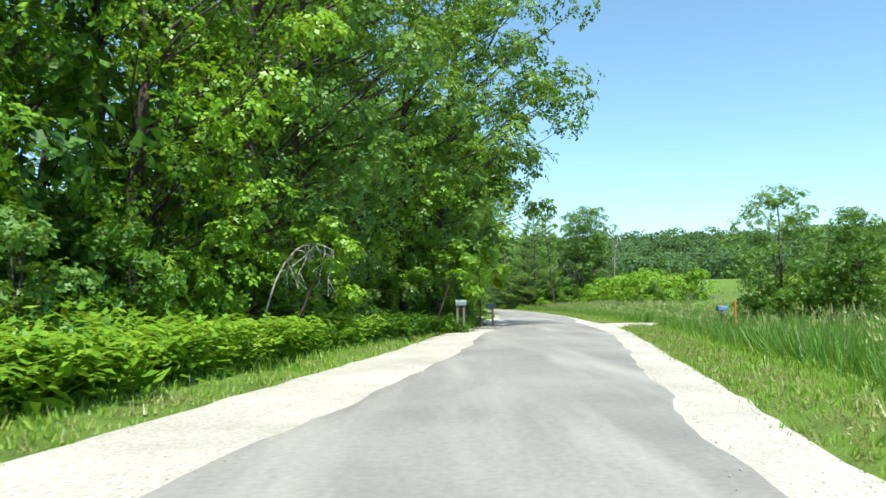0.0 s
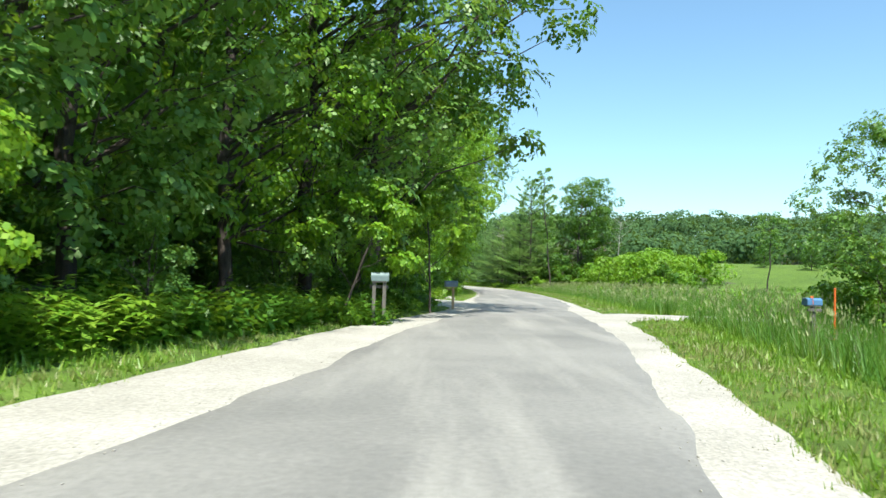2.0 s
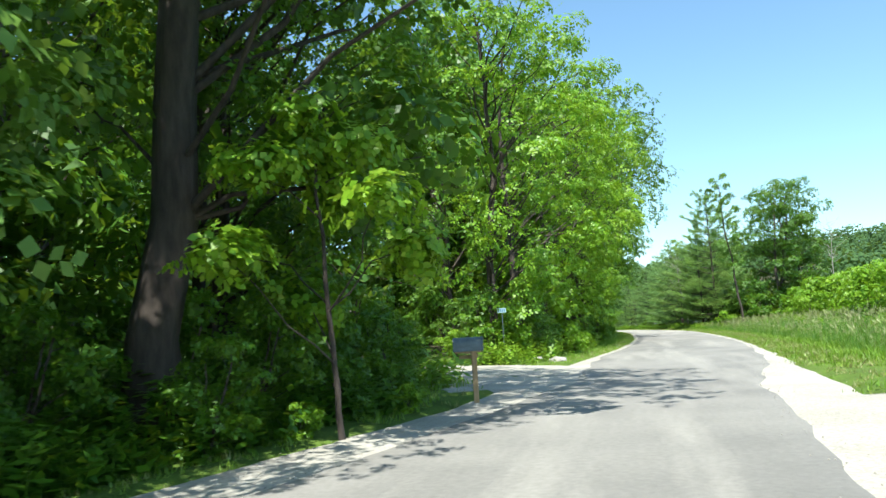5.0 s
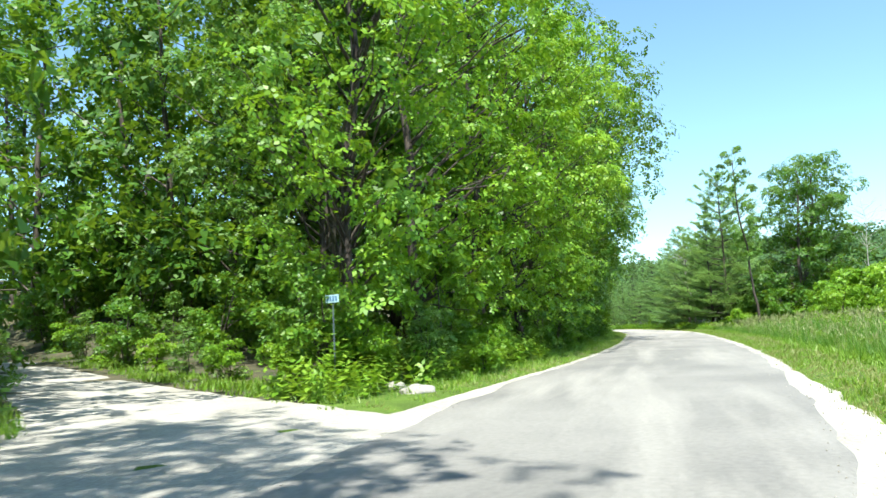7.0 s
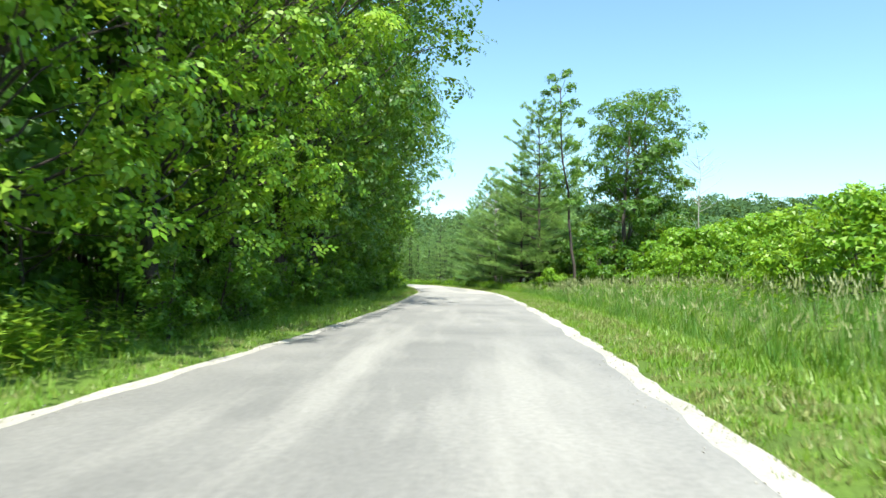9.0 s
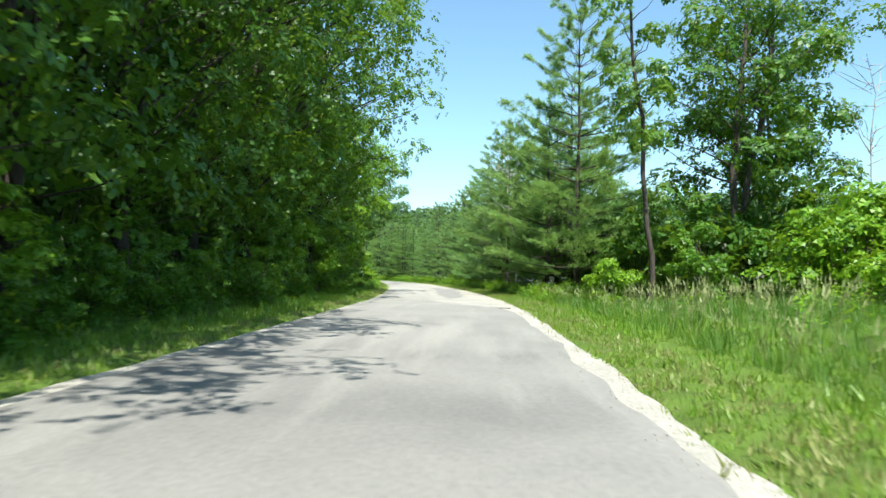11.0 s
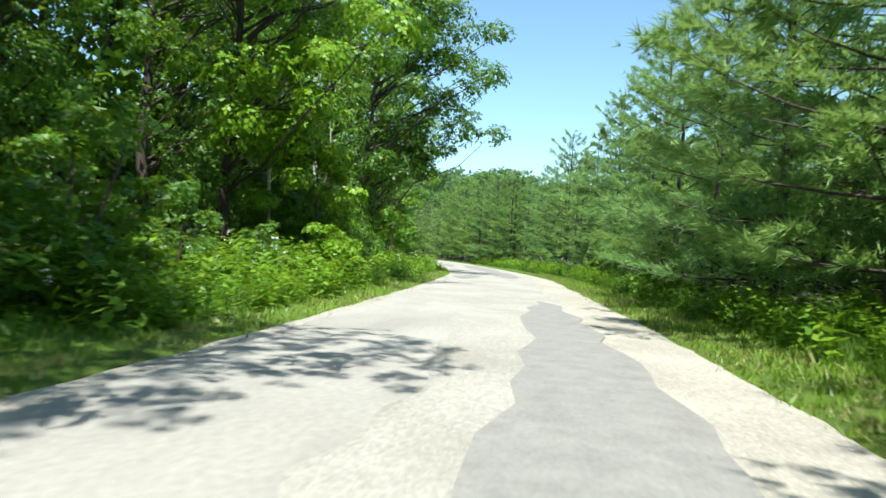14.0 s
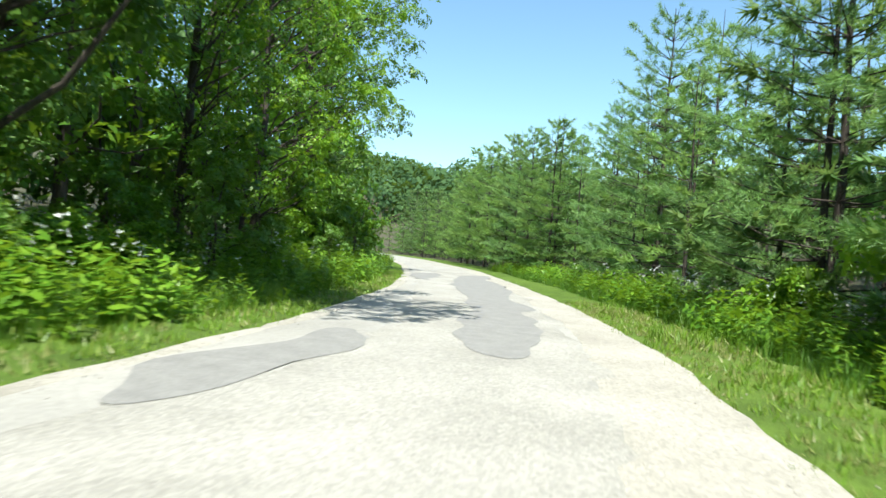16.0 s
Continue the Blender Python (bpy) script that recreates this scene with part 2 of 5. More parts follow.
def tubes(lines, sides=7):
    """Tapered tubes along lines of (x, y, z, radius), as one set of corners and four-sided faces."""
    vs, fs, base = [], [], 0
    ring = np.linspace(0, 2 * np.pi, sides, endpoint=False)
    for line in lines:
        line = np.asarray(line, float)
        ways = np.gradient(line[:, :3], axis=0)
        ways /= np.linalg.norm(ways, axis=1)[:, None] + 1e-9
        ref = np.array([1.0, 0.13, 0.0]) if abs(ways[0, 2]) > 0.7 else np.array([0.0, 0.1, 1.0])
        a = np.cross(ways, ref)
        a /= np.linalg.norm(a, axis=1)[:, None] + 1e-9
        b = np.cross(ways, a)
        r = line[:, 3][:, None, None]
        pts = line[:, None, :3] + r * (a[:, None] * np.cos(ring)[None, :, None] + b[:, None] * np.sin(ring)[None, :, None])
        n = len(line)
        vs.append(pts.reshape(-1, 3))
        i = np.arange((n - 1) * sides).reshape(n - 1, sides)
        nxt = np.roll(np.arange(sides), -1)
        k = np.arange(n - 1)[:, None] * sides
        quad = np.stack([k + np.arange(sides), k + nxt, k + sides + nxt, k + sides + np.arange(sides)], -1).reshape(-1, 4)
        fs.append(quad + base)
        base += n * sides
    return np.concatenate(vs), np.concatenate(fs)


def scatter(template, faces, places, normals, sizes, rng, spin=None):
    """Copies of a small template (its own plane x, y; normal z) at places, facing normals, as arrays."""
    n = len(places)
    nz = normals / (np.linalg.norm(normals, axis=1)[:, None] + 1e-9)
    t = rng.normal(size=(n, 3)) if spin is None else spin
    x = t - (t * nz).sum(1)[:, None] * nz
    x /= np.linalg.norm(x, axis=1)[:, None] + 1e-9
    y = np.cross(nz, x)
    tp = template[None] * sizes[:, None, None]
    v = places[:, None] + tp[..., :1] * x[:, None] + tp[..., 1:2] * y[:, None] + tp[..., 2:3] * nz[:, None]
    f = faces[None] + (np.arange(n) * len(template))[:, None, None]
    return v.reshape(-1, 3), f.reshape(-1, faces.shape[1])


def spray_template(leaves, length, width, spread, droop, rng):
    """A twig's end: pointed four-cornered blades on both sides of a stem, about 1 long."""
    vs, fs = [], []
    for i in range(leaves):
        u = i / max(1, leaves - 1)
        base = np.array([0.72 * u - 0.3, 0, 0.05 * u])
        side = (-1) ** i
        ang = side * spread * (1 - 0.75 * u) + rng.uniform(-0.25, 0.25)
        d = np.array([math.cos(ang), math.sin(ang), -droop * rng.uniform(0.4, 1.3)])
        s = np.array([-math.sin(ang), math.cos(ang), rng.uniform(-0.5, 0.5)])
        ln, wd = length * rng.uniform(0.8, 1.2), width * rng.uniform(0.8, 1.2)
        k = len(vs)
        vs += [base, base + d * ln * 0.45 + s * wd / 2 + np.array([0, 0, 0.03]), base + d * ln, base + d * ln * 0.45 - s * wd / 2 + np.array([0, 0, 0.03])]
        fs.append([k, k + 1, k + 2, k + 3])
    return np.array(vs), np.array(fs)


def light_spray(leaves, rng, wide=0.20):
    """The same with three-cornered blades, for trees further off."""
    vs, fs = [], []
    for i in range(leaves):
        a, t = rng.uniform(0, 2 * math.pi), i * 2.4
        o = np.array([math.cos(a), math.sin(a), rng.uniform(-0.45, 0.2)])
        s = np.array([-math.sin(a), math.cos(a), rng.uniform(-0.5, 0.5)]) * wide * 0.5
        b = np.array([math.cos(t), math.sin(t), rng.uniform(-0.15, 0.15)]) * 0.42 * math.sqrt((i + 0.5) / leaves)
        k = len(vs)
        vs += [b + s, b - s, b + o * rng.uniform(0.3, 0.42)]
        fs.append([k, k + 1, k + 2])
    return np.array(vs), np.array(fs)


def needle_template(count, rng, slim):
    """A tuft of pine needles: slim blades that fan forwards from one point."""
    vs, fs = [], []
    for i in range(count):
        a = 2 * math.pi * i / count + rng.uniform(-0.3, 0.3)
        out = rng.uniform(0.35, 0.85)
        d = np.array([rng.uniform(0.45, 1.0), math.cos(a) * out, math.sin(a) * out * 0.75 + 0.1])
        d /= np.linalg.norm(d)
        s = np.cross(d, rng.normal(size=3) * 0.55 + np.array([0, 0, 1.0]))
        s /= np.linalg.norm(s)
        k = len(vs)
        vs += [d * 0.06 + s * slim, d * 0.06 - s * slim, d * rng.uniform(0.85, 1.15)]
        fs.append([k, k + 1, k + 2])
    return np.array(vs), np.array(fs)


def turf_template(count, rng):
    """A clump of turf, about 1 wide and 0.4 high: many fine pointed blades."""
    vs, fs = [], []
    for i in range(count):
        a, q = rng.uniform(0, 2 * math.pi), 0.5 * math.sqrt(rng.uniform(0, 1))
        foot = np.array([math.cos(a) * q, math.sin(a) * q, 0])
        b = rng.uniform(0, 2 * math.pi)
        o, s = np.array([math.cos(b), math.sin(b), 0]), np.array([-math.sin(b), math.cos(b), 0]) * rng.uniform(0.022, 0.04)
        k = len(vs)
        vs += [foot - s, foot + s, foot + o * rng.uniform(0.02, 0.28) + np.array([0, 0, rng.uniform(0.22, 0.45)])]
        fs.append([k, k + 1, k + 2])
    return np.array(vs), np.array(fs)


def stalk_template(count, spread, rng, width=0.012):
    """A tuft of tall grass, about 1 high: fine leaning blades."""
    vs, fs = [], []
    for i in range(count):
        a, lean = rng.uniform(0, 2 * math.pi), rng.uniform(0.05, spread)
        o, s = np.array([math.cos(a), math.sin(a), 0]), np.array([-math.sin(a), math.cos(a), 0]) * width * rng.uniform(0.7, 1.4)
        foot = o * rng.uniform(0, 0.3)
        k = len(vs)
        vs += [foot - s, foot + s, foot + o * lean + np.array([0, 0, rng.uniform(0.55, 1.0)])]
        fs.append([k, k + 1, k + 2])
    return np.array(vs), np.array(fs)

# ---- plan: the lane's two edges, x by y ----
EDGE_Y = np.array([-60, -20, 4, 16, 21, 30, 35, 42, 48, 54, 66, 75, 89, 97, 110, 120, 134, 145, 158, 168, 178, 188, 205, 235, 270, 320], float)
EDGE_L = np.array([-15, -8.0, -4.0, -2.0, -1.2, -0.1, 1.0, 2.6, 2.85, 3.4, 4.6, 5.2, 5.6, 5.5, 5.4, 5.2, 4.3, 3.2, 1.7, 0.3, -2.0, -5.0, -11.0, -23.5, -42.5, -73], float)
EDGE_R = np.array([-9, -1.9, 2.2, 4.4, 5.35, 7.0, 7.8, 8.5, 8.9, 9.5, 10.4, 10.9, 11.3, 11.45, 11.5, 11.2, 10.1, 8.8, 7.0, 5.6, 3.0, -0.1, -5.7, -18.5, -37.0, -67.0], float)
FINE_Y = np.arange(-60, 320.01, 0.5)


def smoothed(values):
    v = np.interp(FINE_Y, EDGE_Y, values)
    k = np.hanning(17)
    k /= k.sum()
    return np.convolve(np.pad(v, 8, mode="edge"), k, mode="valid")


FINE_L, FINE_R = smoothed(EDGE_L), smoothed(EDGE_R)


def left_edge(y):
    return np.interp(y, FINE_Y, FINE_L)


def right_edge(y):
    return np.interp(y, FINE_Y, FINE_R)


def ease(a, b, v):
    t = np.clip((np.asarray(v, float) - a) / (b - a), 0, 1)
    return t * t * (3 - 2 * t)


DRIVES = [np.array([(5.0, 46.0), (3.0, 49.6), (0.4, 52.9), (-3.2, 56.3), (-8.4, 60.3), (-16, 66.2), (-28, 75), (-42, 84)], float),
          np.array([(6.4, 39.0), (8.6, 39.6), (11, 39.6), (16, 39.4), (26, 39.2), (40, 38)], float)]


def drive_distance(x, y):
    """How far a place is from the middle of the nearest drive."""
    best = np.full(np.broadcast(x, y).shape, 1e9)
    for line in DRIVES:
        for (ax, ay), (bx, by) in zip(line[:-1], line[1:]):
            t = np.clip(((x - ax) * (bx - ax) + (y - ay) * (by - ay)) / ((bx - ax) ** 2 + (by - ay) ** 2), 0, 1)
            best = np.minimum(best, np.hypot(x - ax - t * (bx - ax), y - ay - t * (by - ay)))
    return best


def ground_z(x, y):
    """The lie of the land: level lane, low bank, rising field and pine slope to its right, wooded ridge far round."""
    x, y = np.asarray(x, float), np.asarray(y, float)
    dr, dl = x - right_edge(y), left_edge(y) - x
    off = np.maximum(dr, dl)
    z = -0.09 + 0.09 * ease(0.0, 0.35, off)
    z = z + 0.38 * ease(1.8, 4.2, dr) * ease(48, 60, y) * (1 - ease(100, 116, y)) * (1 - 0.9 * ease(7, 15, dr))
    away = drive_distance(x, y)
    z = z + (0.9 * ease(3, 16, dl) + 0.16 * np.clip(dl - 13, 0, 60)) * (0.25 + 0.75 * ease(2.5, 9, away))
    field = 0.09 * np.clip(0.6 * (x - 40) + 0.8 * (y - 100) - 8, 0, 70) * ease(24, 42, x)
    z = z + field
    z = z + 0.16 * np.clip(dr - 5, 0, 20) * ease(150, 185, y) * (1 - ease(26, 46, dr))
    r = np.hypot(x - 20, y - 90)
    z = z + 24 * ease(190, 390, r) + 14 * ease(420, 900, r) * (0.6 + 0.4 * np.sin(np.arctan2(x, y) * 5 + 1.0))
    z = z + 0.03 * np.sin(x * 1.3 + 0.7 * np.sin(y * 0.9)) * ease(0.6, 2, off) * ease(3.0, 5.0, away)
    return z


def at_ground(x, y, sink=0.0):
    return float(ground_z(x, y)) - sink


# ground: one sheet out to the horizon
gy = np.concatenate([[-3000, -1500, -800, -500, -330, -240, -180, -140, -110, -85, -70], np.arange(-60, 216, 1.5), np.arange(218, 320, 4), [330, 345, 365, 390, 420, 460, 510, 580, 700, 900, 1300, 2000, 3200]])
half = np.concatenate([[0, 1.5, 2.6, 3.0, 3.3, 3.6, 4.0, 4.6, 5.4, 6.4, 7.6, 9, 11, 13.5, 17, 21, 26, 32, 40, 50, 64, 80, 100, 125, 155, 190, 230, 280, 340, 410, 500, 640, 850, 1200, 1800, 3000]])
gu = np.concatenate([-half[:0:-1], half])
mid = (left_edge(gy) + right_edge(gy)) / 2
GX = mid[:, None] + gu[None]
GY = np.repeat(gy[:, None], len(gu), 1)
GZ = ground_z(GX, GY)
gi = np.arange(GX.size).reshape(GX.shape)
gf = np.stack([gi[:-1, :-1], gi[:-1, 1:], gi[1:, 1:], gi[1:, :-1]], -1).reshape(-1, 4)
gm = shaded(mesh_of("ground", np.stack([GX, GY, GZ], -1).reshape(-1, 3), gf, TURF))
gm.materials.append(LITTER)
cx, cy = GX[:-1, :-1].ravel() + 0.5, GY[:-1, :-1].ravel() + 0.7
wood = ((left_edge(cy) - cx > 2.2) & (cx > -120)) | ((cx - right_edge(cy) > 4.5) & (cy > 128) & (cx < 42)) | (np.hypot(cx - 20, cy - 90) > 180)
gm.polygons.foreach_set("material_index", wood.astype(np.int32))
tagged(new("ground", gm), "grassy roadside ground with leaf litter under the trees", "ground", kind="structure")


def strip(name, y0, y1, step, lo, hi, z, cols, material, wobble=0.0, pace=0.8):
    """A band along the lane between the lines lo(y) and hi(y), with ragged edges."""
    ys = np.arange(y0, y1 + 0.01, step)
    a, b = lo(ys), hi(ys)
    if wobble:
        a = a + np.array([noise.fractal((0, y * pace, 3.1), 0.8, 2.0, 3) for y in ys]) * wobble
        b = b + np.array([noise.fractal((9, y * pace, 7.7), 0.8, 2.0, 3) for y in ys]) * wobble
    w = np.concatenate([[0], np.linspace(0.02, 0.98, cols - 1), [1]])
    X = a[:, None] * (1 - w) + b[:, None] * w
    Y = np.repeat(ys[:, None], cols + 1, 1)
    Z = z + 0 * X
    Z[:, [0, -1]] -= 0.035
    i = np.arange(X.size).reshape(X.shape)
    f = np.stack([i[:-1, :-1], i[:-1, 1:], i[1:, 1:], i[1:, :-1]], -1).reshape(-1, 4)
    return shaded(mesh_of(name, np.stack([X, Y, Z], -1).reshape(-1, 3), f, material))


tagged(new("gravel_shoulder", strip("gravel_shoulder", -50, 300, 0.5, lambda y: left_edge(y) - 0.1, lambda y: right_edge(y) + 0.1, -0.018, 12, GRAVEL, 0.10)),
       "pale limestone gravel shoulders of the country lane", "road shoulder", kind="structure")


def tar_left(y):
    return left_edge(y) + np.interp(y, [-20, 10, 22, 33, 36, 40, 44, 47, 54, 60, 150, 175], [0.8, 1.7, 1.7, 1.4, 1.1, 0.9, 1.0, 1.3, 0.6, 0.2, 0.2, 0.25])


def tar_right(y):
    return right_edge(y) - np.interp(y, [-20, 10, 28, 36, 44, 50, 60, 108, 122, 150, 170], [0.5, 0.75, 0.7, 1.0, 1.1, 0.5, 0.2, 0.25, 1.5, 1.2, 1.0])


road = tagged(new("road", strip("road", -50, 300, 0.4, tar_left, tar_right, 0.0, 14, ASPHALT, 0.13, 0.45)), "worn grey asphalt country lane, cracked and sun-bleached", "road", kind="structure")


def outline_sheet(name, ring, z, material):
    bm = bmesh.new()
    bm.faces.new([bm.verts.new((x, y, z)) for x, y in ring])
    bmesh.ops.triangulate(bm, faces=bm.faces[:])
    me = bpy.data.meshes.new(name)
    bm.to_mesh(me)
    bm.free()
    me.materials.append(material)
    return me


def ragged(points, amount, seed, per=6):
    """A closed line through points, rounded and roughened."""
    pts = np.array(points, float)
    n = len(pts)
    out = []
    for i in range(n):
        p0, p1, p2, p3 = pts[i - 1], pts[i], pts[(i + 1) % n], pts[(i + 2) % n]
        for k in range(per):
            t = k / per
            q = 0.5 * (2 * p1 + (p2 - p0) * t + (2 * p0 - 5 * p1 + 4 * p2 - p3) * t * t + (3 * p1 - p0 - 3 * p2 + p3) * t ** 3)
            w = noise.noise_vector((q[0] * 1.3, q[1] * 0.7, seed))
            out.append((q[0] + w[0] * amount, q[1] + w[1] * amount))
    return out


def drive_mesh(line, widths, seed):
    """A gravel track along a line, draped on the ground, wider at its mouth."""
    d = np.concatenate([[0], np.cumsum(np.hypot(*np.diff(line, axis=0).T))])
    s = np.arange(0, d[-1], 0.6)
    c = np.stack([np.interp(s, d, line[:, 0]), np.interp(s, d, line[:, 1])], -1)
    k = np.hanning(9) / np.hanning(9).sum()
    c = np.stack([np.convolve(np.pad(c[:, a], 4, mode="edge"), k, mode="valid") for a in (0, 1)], -1)
    way = unit(np.gradient(c, axis=0))
    side = np.stack([-way[:, 1], way[:, 0]], -1)
    half_w = np.interp(s, *widths) / 2
    lo = half_w + np.array([noise.fractal((seed, q * 0.6, 0), 1.0, 2.0, 4) for q in s]) * 0.22
    hi = half_w + np.array([noise.fractal((seed + 5, q * 0.6, 0), 1.0, 2.0, 4) for q in s]) * 0.22
    w = np.array([0, 0.06, 0.25, 0.5, 0.75, 0.94, 1])
    off = -lo[:, None] * (1 - w) + hi[:, None] * w
    X, Y = c[:, :1] + side[:, :1] * off, c[:, 1:] + side[:, 1:] * off
    Z = np.maximum(ground_z(X, Y) + 0.022, -0.012)
    Z[:, [0, -1]] -= 0.08
    Z[0] -= 0.08
    i = np.arange(X.size).reshape(X.shape)
    f = np.stack([i[:-1, :-1], i[:-1, 1:], i[1:, 1:], i[1:, :-1]], -1).reshape(-1, 4)
    return shaded(mesh_of("gravel_drive", np.stack([X, Y, Z], -1).reshape(-1, 3), f, GRAVEL))


def unit(v):
    return v / (np.linalg.norm(v, axis=-1, keepdims=True) + 1e-9)


tagged(new("gravel_drive", drive_mesh(DRIVES[0], ([0, 4, 8, 14, 60], [7.0, 7.6, 5.4, 4.0, 3.4]), 2.0)), "pale gravel drive running off into the woods", "driveway", kind="structure")
tagged(new("gravel_drive", drive_mesh(DRIVES[1], ([0, 2.2, 5, 9, 40], [8.0, 5.2, 3.2, 2.6, 2.4]), 5.0)), "pale gravel field entrance crossing the verge", "driveway", kind="structure")


dust = new("gravel_wash", strip("gravel_wash", 112, 300, 0.35, lambda y: left_edge(y) + np.interp(y, [112, 115, 118, 128, 138, 143, 147, 150, 159, 162, 166, 170, 175, 181, 190], [5.6, 3.6, 2.6, 2.6, 2.3, 2.0, 0.9, 0.35, 0.35, 1.2, 1.5, 1.3, 0.9, 0.6, 0.7]), lambda y: tar_right(y) + 0.0, 0.006, 14, WASH, 0.3, 0.7))
dust.parent = road
tagged(dust, "pale gravel washed across the lane")


def lane_patch(points, seed):
    ob = new("tar_patch", outline_sheet("tar_patch", ragged(points, 0.34, seed), 0.0105, PATCH))
    ob.parent = road
    return ob


# ---- trees ----
def broadleaf(seed, height, radius, low, lobes, per_lobe, size, leaf, bark, girth, lobe_size=(1.0, 1.9), template=None, stems=1, openness=0.68, sided=False, split=False, profile=(0.62, 0.82, 1.0, 0.9, 0.62, 0.2)):
    """Trunk with limbs, and a crown of leafy twigs gathered in clumps at the limbs' ends. sided: a tree of the wood's edge, which leans its limbs to the light (+x)."""
    rng = np.random.default_rng(seed)
    lines, centres, radii = [], [], []
    for s in range(stems):
        a = 0.0 if sided else rng.uniform(0, 2 * np.pi)
        lean = np.array([np.cos(a), np.sin(a)]) * radius * (0.12 if stems == 1 else rng.uniform(0.15, 0.5))
        zs = np.linspace(0, height * 0.93, 15)
        wob = np.cumsum(rng.normal(size=(15, 2)) * 0.0053 * height, axis=0)
        wob -= wob[0]
        f = zs / height
        trunk = np.stack([lean[0] * f + wob[:, 0], lean[1] * f + wob[:, 1], zs - 0.15, girth * (1 - 0.93 * f) ** 0.9 + 0.015], -1)
        trunk[0, 3] *= 1.45
        lines.append(trunk)
        for k in range(lobes // stems):
            u = low + (1 - low) * ((k + rng.uniform(0, 1)) / (lobes // stems)) ** 0.9
            prof = np.interp(u, [0, 0.15, 0.4, 0.65, 0.85, 1.0], profile)
            phi = rng.normal() * 0.95 if sided else k * 2.399 + rng.uniform(-0.5, 0.5)
            rr = radius * prof * (0.38 + 0.6 * rng.uniform(0, 1) ** 0.65)
            if sided:
                rr *= 0.62 + 0.38 * max(0.0, math.cos(phi))
                if k % 8 == 3 and 0.4 < u < 0.85:
                    phi, rr = rng.normal() * 0.35, radius * rng.uniform(0.86, 1.0)
            ax = np.array([np.interp(u * height, trunk[:, 2], trunk[:, 0]), np.interp(u * height, trunk[:, 2], trunk[:, 1])])
            c = np.array([ax[0] + rr * np.cos(phi), ax[1] + rr * np.sin(phi), u * height])
            z0 = min(max(0.12 * height, u * height - rr * rng.uniform(0.45, 0.9)), height * 0.9)
            b = np.array([np.interp(z0, trunk[:, 2], trunk[:, 0]), np.interp(z0, trunk[:, 2], trunk[:, 1]), z0])
            t = np.linspace(0, 1, 5)[:, None]
            sag = np.array([0, 0, 1]) * np.sin(t * np.pi) * rr * rng.uniform(-0.05, 0.12)
            pts = b + (c - b) * t + sag + rng.normal(size=(5, 3)) * 0.05 * rr * np.sin(t * np.pi)
            r0 = min(girth * 0.4, 0.014 + rr * 0.010)
            lines.append(np.concatenate([pts, np.linspace(r0, 0.006, 5)[:, None]], 1))
            centres.append(c)
            radii.append(rng.uniform(*lobe_size) * (0.75 + 0.25 * prof))
            if rng.random() < 0.5:
                centres.append(b + (c - b) * 0.6 + rng.normal(size=3) * 0.3)
                radii.append(rng.uniform(*lobe_size) * 0.75)
    v, f = tubes(lines, 4 if template is not None else 5)
    wood_mesh = shaded(mesh_of("trunk", v, f, bark))
    centres, radii = np.array(centres), np.array(radii)
    n = len(centres) * per_lobe
    own = np.repeat(np.arange(len(centres)), per_lobe)
    d = unit(rng.normal(size=(n, 3)) + np.array([0.25 if sided else 0, 0, 0.32]))
    bump = 1 + 0.25 * np.sin(d[:, 0] * 5 + own) * np.sin(d[:, 1] * 4 + own * 1.7)
    reach = radii[own] * bump * rng.uniform(openness, 1.05, n)
    places = centres[own] + d * reach[:, None] * np.array([1.0, 1.0, 0.58])
    normals = unit(d * 0.95 + np.array([0, 0, 0.45]) + rng.normal(size=(n, 3)) * 0.30)
    keep = places[:, 2] > 0.1
    places, normals, d = places[keep], normals[keep], d[keep]
    tv, tf = template if template is not None else spray_template(5, 0.44, 0.31, 1.25, 0.22, rng)
    v, f = scatter(tv, tf, places, normals, size * rng.uniform(0.7, 1.25, len(places)), rng, spin=d + rng.normal(size=d.shape) * 0.5)
    crown = mesh_of("crown", v, f, leaf)
    if split:
        stem = tubes(lines[:1], 6)
        limbs = [shaded(mesh_of("limb", *tubes([line], 5), bark)) for line in lines[1:]]
        return shaded(mesh_of("trunk", *stem, bark)), crown, limbs
    return wood_mesh, crown


